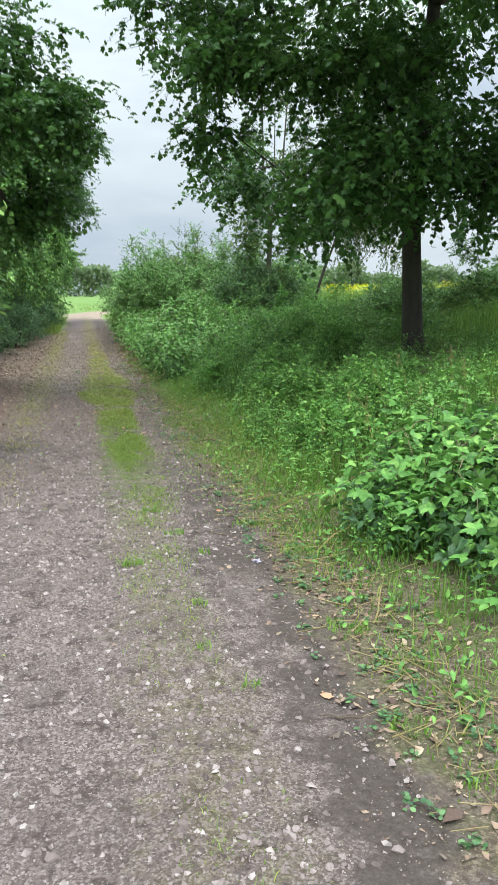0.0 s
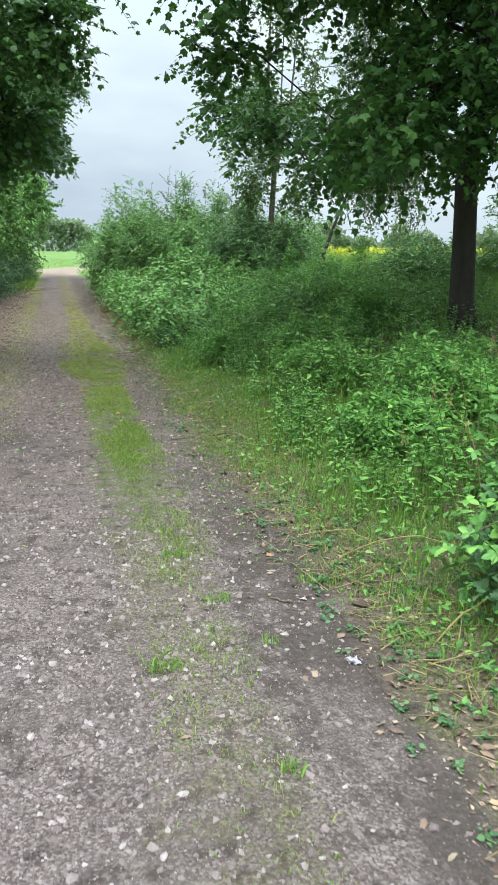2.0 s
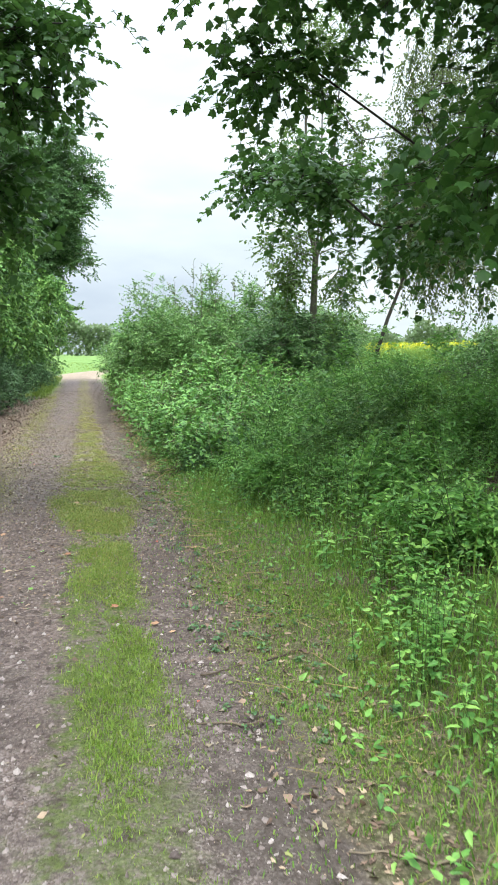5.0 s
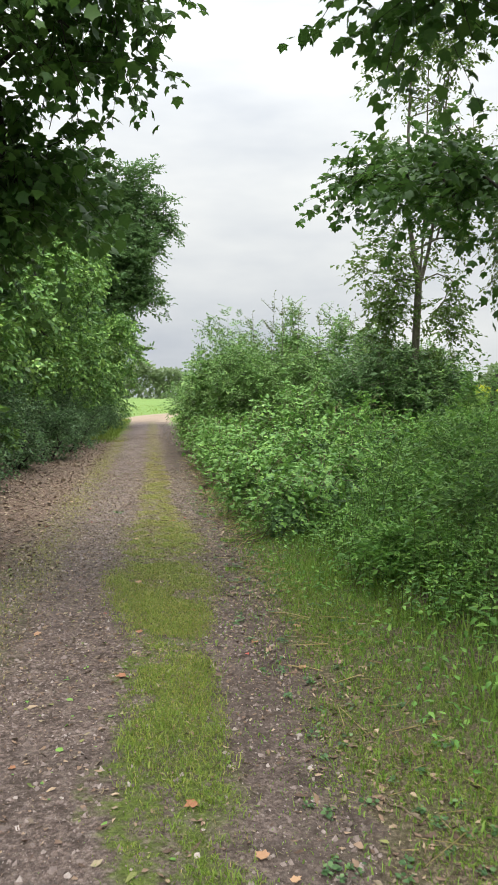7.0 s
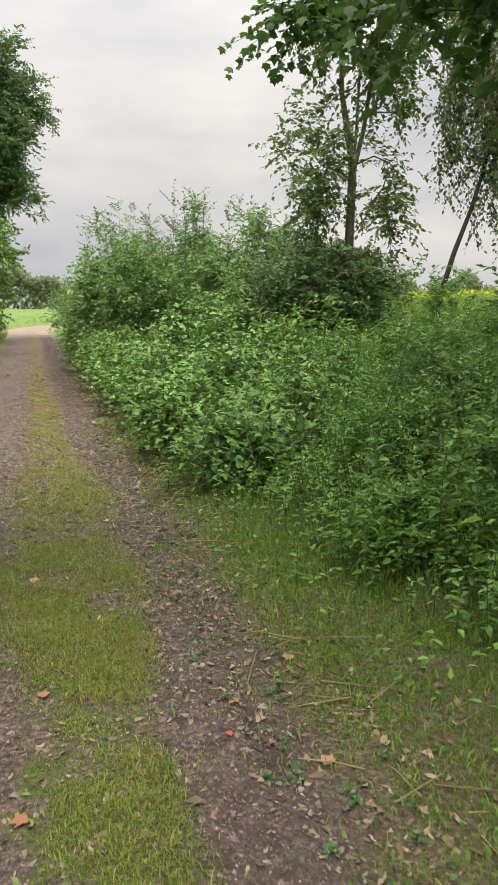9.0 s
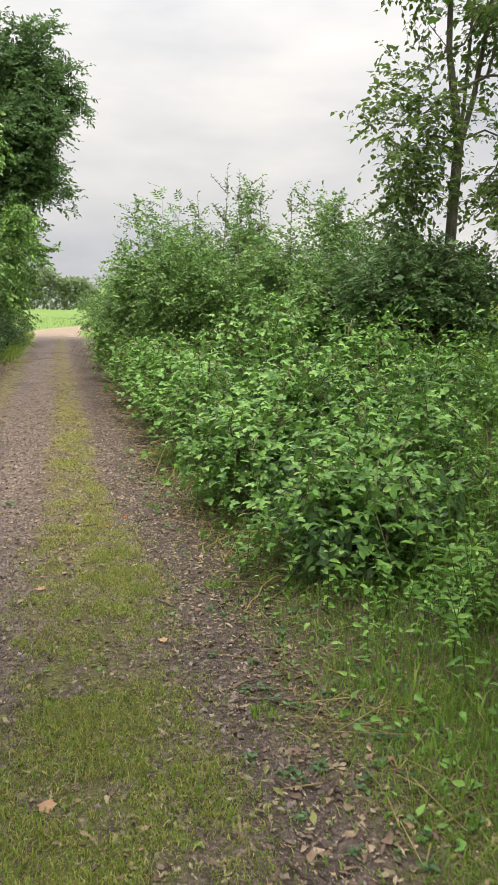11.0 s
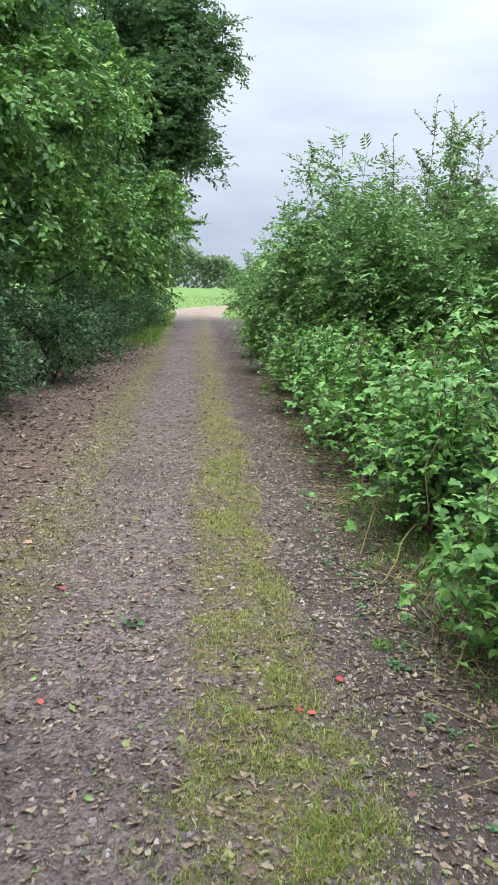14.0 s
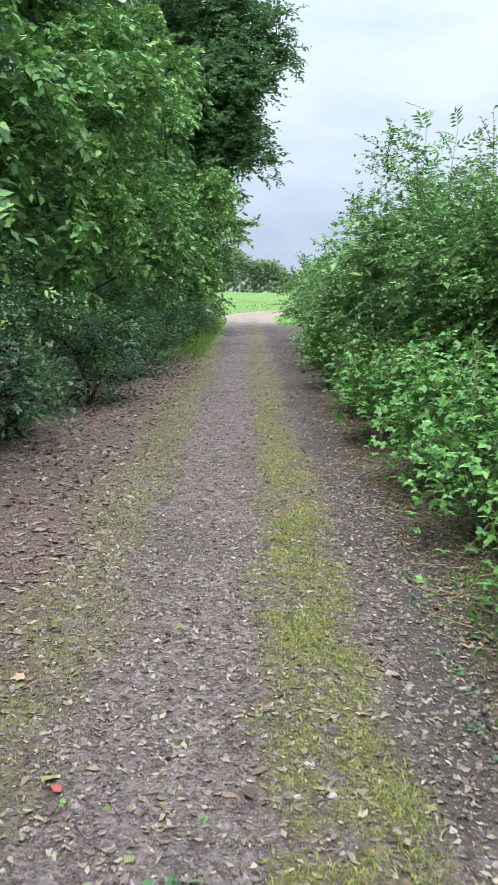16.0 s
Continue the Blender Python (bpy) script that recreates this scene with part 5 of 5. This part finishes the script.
shrub("hedge_shrub", "leafy shrub reaching a low branch towards the track", (-2.3, 7.4), [((-2.0, 7.4, 1.5), (1.0, 1.0, 1.2)), ((-0.95, 7.1, 2.5), (0.65, 0.45, 0.3))], 720, HEDGE, BARK, ROUND, 0.1, 60, 7, 8, 0.34, 0.4, 5, "hedge along the track")


def grass_stalk(seed, x, y, tall):
    r = np.random.RandomState(seed)
    bend = r.normal(size=2) * 0.12
    t = np.linspace(0, 1, 7)
    line = np.stack([bend[0] * t * t, bend[1] * t * t, tall * t], 1)
    base = new("grass_stalk")
    base.location = (x, y, g(x, y) - 0.01)
    tagged(base, "tall dry grass stalk with a pale seed head", "grass", "grass stalks on the bank")
    part("stem", mesh_of("stem", *tube(line, np.linspace(0.003, 0.0015, 7), 4), STRAW), base)
    n = 26
    q = np.repeat(line[-1:], n, 0) - np.stack([r.normal(size=n) * 0.008, r.normal(size=n) * 0.008, r.uniform(0, 0.13, n)], 1)
    part("seed_head", mesh_of("seed_head", *stamped(q, r.normal(size=(n, 3)) * 0.3 + np.array([0, 0, 1.0]), r.normal(size=(n, 3)), 0.02, NARROW), STRAW), base)


for i, (x, y, h) in enumerate([(2.9, 5.5, 0.75), (2.6, 5.9, 0.6), (2.45, 6.1, 0.55), (2.86, 6.5, 0.7), (2.75, 6.8, 0.55), (2.2, 5.6, 0.5), (2.3, 6.6, 0.5), (3.1, 6.2, 0.7), (2.05, 6.2, 0.45), (2.95, 12.5, 0.6)]):
    grass_stalk(730 + i, x, y, h)


def flower(seed, x, y, z):
    r = np.random.RandomState(seed)
    base = new("bramble_flower")
    base.location = (x, y, z)
    tagged(base, "small white bramble flower among green leaves", "flower", "white bramble flowers")
    drop = z - g(x, y)
    part("stalk", mesh_of("stalk", *tube([(0.02, 0.03, -drop), (0.01, 0.0, -drop * 0.5), (0, 0, 0)], [0.003, 0.002, 0.0015], 4), STEM), base)
    for k in range(5):
        a = k * 1.257
        part("petal", mesh_of("petal", *stamped(np.zeros((1, 3)), np.array([[math.cos(a), math.sin(a), 0.3]]), np.array([[0, 0, 1.0]]), 0.016, ROUND), PETAL), base)


for i, (x, y, z) in enumerate([(2.72, 5.0, 0.66), (2.8, 5.05, 0.66), (2.6, 4.6, 0.64), (2.4, 4.9, 0.6), (1.75, 17.6, 1.05), (1.6, 17.9, 0.8), (1.55, 18.6, 0.85), (1.7, 19.2, 1.1), (1.5, 20.2, 1.0), (1.9, 18.2, 1.15), (1.6, 16.6, 0.7)]):
    flower(750 + i, x, y, z)

for x, y, k, size, turn in [(0.15, 14.68, 1, 0.06, 0.3), (0.7, 13.92, 1, 0.045, 1.0), (0.45, 9.32, 1, 0.055, 2.0), (0.66, 9.0, 1, 0.05, 0.6), (1.08, 9.05, 3, 0.04, 1.0), (0.93, 11.23, 1, 0.055, 2.4),
                            (0.66, 10.64, 0, 0.07, 1.3), (1.13, 10.76, 1, 0.06, 0.2), (0.15, 10.69, 1, 0.055, 1.7), (1.25, 11.52, 1, 0.06, 2.7), (0.23, 11.43, 1, 0.05, 0.8), (0.36, 12.15, 3, 0.04, 0.1),
                            (0.09, 17.03, 0, 0.075, 0.4), (-0.8, 17.72, 1, 0.055, 1.9), (0.71, 16.1, 2, 0.04, 0.5), (0.57, 15.86, 2, 0.035, 1.5), (0.53, 15.88, 2, 0.03, 2.5), (-0.49, 17.05, 2, 0.04, 0.7),
                            (-0.2, 16.62, 3, 0.05, 0.2), (1.2, 4.9, 0, 0.1, 0.9), (1.06, 1.98, 0, 0.1, 2.0), (0.64, 17.92, 0, 0.06, 0.3)]:
    ob = new("fallen_leaf", leaf_meshes[k])
    ob.location, ob.rotation_euler, ob.scale = (x, y, float(surface(x, y)) + 0.01), (0.1, -0.1, turn), (size, size, size)
    tagged(ob, leaf_kinds[k][1], "leaf", "fallen leaves")

for i, (x, y, ln, turn) in enumerate([(0.58, 16.5, 0.18, 0.6), (0.69, 16.49, 0.15, 2.4), (0.75, 14.49, 0.34, 1.9), (0.87, 16.0, 0.2, 0.3), (0.45, 15.9, 0.14, 0.1), (0.95, 17.4, 0.3, 2.0), (1.0, 16.6, 0.25, 2.6), (0.9, 2.6, 0.16, 2.9)]):
    twig(780 + i, x, y, ln, turn)


def loose_cane(seed, a, b, lift):
    r = np.random.RandomState(seed)
    t = np.linspace(0, 1, 9)
    line = np.array([[a[0] + (b[0] - a[0]) * k, a[1] + (b[1] - a[1]) * k, g(a[0] + (b[0] - a[0]) * k, a[1] + (b[1] - a[1]) * k) + 0.01 + lift * math.sin(math.pi * k)] for k in t]) + r.normal(size=(9, 3)) * 0.006
    ob = new("dead_cane", mesh_of("dead_cane", *tube(line - line[0], np.linspace(0.005, 0.0025, 9), 6, 0.1, seed), STRAW))
    ob.location = line[0]
    tagged(ob, "pale dry bramble cane arching over the verge", "cane", "dead canes")


for i, (a, b, h) in enumerate([((1.35, 5.5), (1.95, 5.0), 0.14), ((1.4, 4.5), (1.9, 4.65), 0.1), ((1.3, 5.8), (1.55, 5.6), 0.06), ((1.35, 3.4), (1.6, 3.9), 0.05), ((1.15, 17.2), (1.6, 17.8), 0.2), ((1.1, 17.6), (1.5, 18.4), 0.22),
                               ((1.2, 15.0), (1.6, 15.4), 0.1), ((1.15, 15.3), (1.7, 15.1), 0.12), ((1.1, 18.6), (1.6, 18.3), 0.2), ((1.2, 16.2), (1.6, 16.7), 0.2), ((1.15, 14.2), (1.5, 14.6), 0.08)]):
    loose_cane(800 + i, a, b, h)

litter_bits("green_litter", "bits of torn green leaf scattered over the track", 633, 1500, -0.9, 1.3, 8, 22, lambda x, y: 0.3 + 0.7 * lumpy(x, y, 1.5), 0.022, NETTLE, [HERB, ROUND])


def weed_tuft(seed, x, y, n, wide, tall):
    """A small tuft of fresh weed or grass on the track."""
    r = np.random.RandomState(seed)
    a, d = r.uniform(0, 6.28, n), wide * r.uniform(size=n) ** 0.7
    v = blades(seed, x + d * np.cos(a), y + d * np.sin(a), tall, 0.0035, 1.0)
    tagged(new("weed_tuft", mesh_of("weed_tuft", *v, TALL_GRASS)), "small fresh green weed tuft growing in the gravel", "weed", "weed tufts in the gravel")


for i, (x, y, n, w) in enumerate([(0.24, 4.48, 70, 0.06), (0.56, 5.04, 60, 0.07), (0.55, 3.8, 34, 0.04), (1.3, 4.57, 120, 0.12), (0.62, 2.9, 26, 0.04), (0.5, 3.3, 22, 0.04), (1.2, 3.4, 90, 0.1), (1.35, 3.0, 110, 0.14),
                                  (1.15, 2.5, 70, 0.09), (1.3, 2.1, 90, 0.12), (0.45, 5.6, 60, 0.07), (0.7, 4.6, 30, 0.04), (1.1, 5.2, 90, 0.1), (1.0, 13.2, 60, 0.06), (1.1, 14.6, 80, 0.08), (0.95, 16.4, 50, 0.05), (1.1, 17.4, 70, 0.07)]):
    weed_tuft(850 + i, x, y, n, w, 0.05)


# ---- saplings that stand above the thicket ----


def pinnate():
    """A leaf of nine narrow leaflets along a midrib."""
    v, f = [], []
    for turn, oy in [(0, 0.72)] + [(sgn * 58, 0.12 + 0.19 * i) for i in range(4) for sgn in (1, -1)]:
        c, sn = math.cos(radians(turn)), math.sin(radians(turn))
        n = len(v)
        v += [(0.36 * (x * c + y * sn), oy + 0.36 * (y * c - x * sn), 0.36 * z - 0.22 * oy * oy) for x, y, z in NARROW[0]]
        f += [tuple(i + n for i in t) for t in NARROW[1]]
    return shape_of(v, f)


PINNATE = pinnate()


def sapling(seed, name, label, x, y, top, lean, leaf, shape, size, first, per_metre, whips=0, whip_len=0.5):
    """A thin straight sapling: stem, slim side whips, and leaves spiralling up them."""
    r = np.random.RandomState(seed)
    base = new(name)
    z0 = g(x, y) - 0.02
    base.location = (x, y, z0)
    tagged(base, label, "sapling", "saplings in the thicket")
    t = np.linspace(0, 1, 9)
    tall = top - z0
    line = np.stack([lean[0] * t * t, lean[1] * t * t, tall * t], 1) + r.normal(size=(9, 3)) * np.array([0.012, 0.012, 0]) * t[:, None]
    part("stem", mesh_of("stem", *tube(line, np.linspace(0.011, 0.002, 9), 6, 0.06, seed), BARK_GREY), base)
    runs = [line[int(first * 8):]]
    for k in range(whips):
        i = r.randint(int(first * 8), 8)
        a = r.uniform(0, 2 * math.pi)
        q = line[i] + np.outer(np.linspace(0, 1, 5), np.array([math.cos(a) * 0.75, math.sin(a) * 0.75, 0.7]) * whip_len * r.uniform(0.5, 1.1))
        part("whip", mesh_of("whip", *tube(q, np.linspace(0.004, 0.0015, 5), 4, 0, seed + k), BARK_GREY), base)
        runs.append(q)
    p, al = [], []
    for j, run in enumerate(runs):
        count = max(3, int(np.linalg.norm(run[-1] - run[0]) * per_metre * (0.4 if j == 0 and whips else 1.0)))
        for k in range(count):
            u = k / (count - 1) * (len(run) - 1.001)
            i = int(u)
            p.append(run[i] + (run[i + 1] - run[i]) * (u - i))
            a = k * 2.4 + r.normal() * 0.3
            al.append((math.cos(a), math.sin(a), 0.25 + 0.6 * u / len(run) + r.normal() * 0.2))
    n = len(p)
    part("leaves", mesh_of("leaves", *stamped(np.array(p), np.array(al), np.array([0, 0, 1.0]) + r.normal(size=(n, 3)) * 0.3, size * r.uniform(0.65, 1.15, n), shape), leaf), base)


for i, (x, y, top, lean) in enumerate([(1.95, 24.1, 3.45, (0.05, -0.1)), (2.15, 23.7, 3.2, (0.1, -0.1))]):
    sapling(900 + i, "ash_sapling", "ash sapling with long feathered leaves above the thicket", x, y, top, lean, SHRUB, PINNATE, 0.34, 0.55, 11)
for i, (x, y, top, lean) in enumerate([(2.75, 22.7, 3.65, (0.08, 0.0)), (3.0, 22.5, 3.55, (-0.05, 0.0)), (3.25, 22.6, 3.45, (0.1, 0.0)), (3.6, 22.0, 3.25, (0.05, 0.0)), (4.1, 21.4, 3.1, (0.1, 0.0)), (2.5, 22.9, 3.25, (-0.1, 0.0))]):
    sapling(910 + i, "birch_sapling", "thin birch sapling with small sparse leaves above the thicket", x, y, top, lean, BIRCH, OVATE, 0.065, 0.5, 45, 14, 0.32)


def paper_scrap(x, y):
    """A crumpled scrap of pale lilac paper."""
    r = np.random.RandomState(930)
    k = np.linspace(-0.5, 0.5, 6)
    gx, gy = np.meshgrid(k, k)
    v = np.stack([gx + r.normal(size=gx.shape) * 0.05, gy + r.normal(size=gx.shape) * 0.05, 0.12 + r.normal(size=gx.shape) * 0.1], -1).reshape(-1, 3) * 0.05
    i = (np.arange(5)[:, None] * 6 + np.arange(5)[None]).ravel()
    ob = new("paper_scrap", mesh_of("paper_scrap", v, np.stack([i, i + 1, i + 7, i + 6], -1), rough_material("lilac_paper", shade_range((0.3, 0.27, 0.36), (0.46, 0.43, 0.52)), 30.0, 0.2, 0.8), True))
    ob.location = (x, y, float(surface(x, y)) + 0.004)
    tagged(ob, "crumpled pale lilac paper scrap lying on the track", "paper")


paper_scrap(0.985, 4.42)


def ground_weeds():
    """Small flat rosettes of weed leaves, strewn along the foot of the bank."""
    r = np.random.RandomState(940)
    pieces = []
    for x0, x1, y0, y1, count, size in ((0.95, 1.6, 1.8, 6.5, 170, 0.022), (0.85, 1.6, 7.5, 19, 260, 0.02), (-0.11, -0.09, 16.62, 16.66, 1, 0.04)):
        for _ in range(count):
            n = r.randint(6, 18)
            x, y = r.uniform(x0, x1) + r.normal(size=n) * size * 0.7, r.uniform(y0, y1) + r.normal(size=n) * size * 0.7
            a = r.uniform(0, 6.28, n)
            p = np.stack([x, y, surface(x, y) + r.uniform(0.004, 0.02, n)], 1)
            pieces.append(stamped(p, np.stack([np.cos(a), np.sin(a), r.uniform(-0.1, 0.5, n)], 1), np.array([0, 0, 1.0]) + r.normal(size=(n, 3)) * 0.35, size * r.uniform(0.5, 1.3, n), ROUND))
    return tagged(new("ground_weeds", mesh_of("ground_weeds", *joined(pieces), HEDGE_DARK)), "small green weeds strewn along the foot of the bank", "weeds", kind="stuff")


ground_weeds()


def brush_heap(x, y, wide, tall):
    """A heap of cut brown brushwood far out on the meadow."""
    r = np.random.RandomState(960)
    n = 420
    a, d = r.uniform(0, 2 * math.pi, n), r.uniform(size=n) ** 0.6
    px, py = d * np.cos(a) * wide / 2, d * np.sin(a) * wide / 3
    z = float(land(x, y))
    p = np.stack([px, py, land(x + px, y + py) - z + tall * (1 - d ** 1.5) * r.uniform(0.1, 1, n)], 1)
    way = unit(r.normal(size=(n, 3)) * np.array([1, 1, 0.3])) * r.uniform(0.4, 1.0, (n, 1))
    ob = new("brush_heap", mesh_of("brush_heap", *sticks(p - way / 2, p + way / 2, r.uniform(0.03, 0.08, n), r.uniform(0.02, 0.04, n), 5), TWIG))
    ob.location = (x, y, z)
    tagged(ob, "low heap of cut brown brushwood on the meadow", "brushwood", kind="stuff")


brush_heap(10.1, 141.0, 5.0, 1.3)
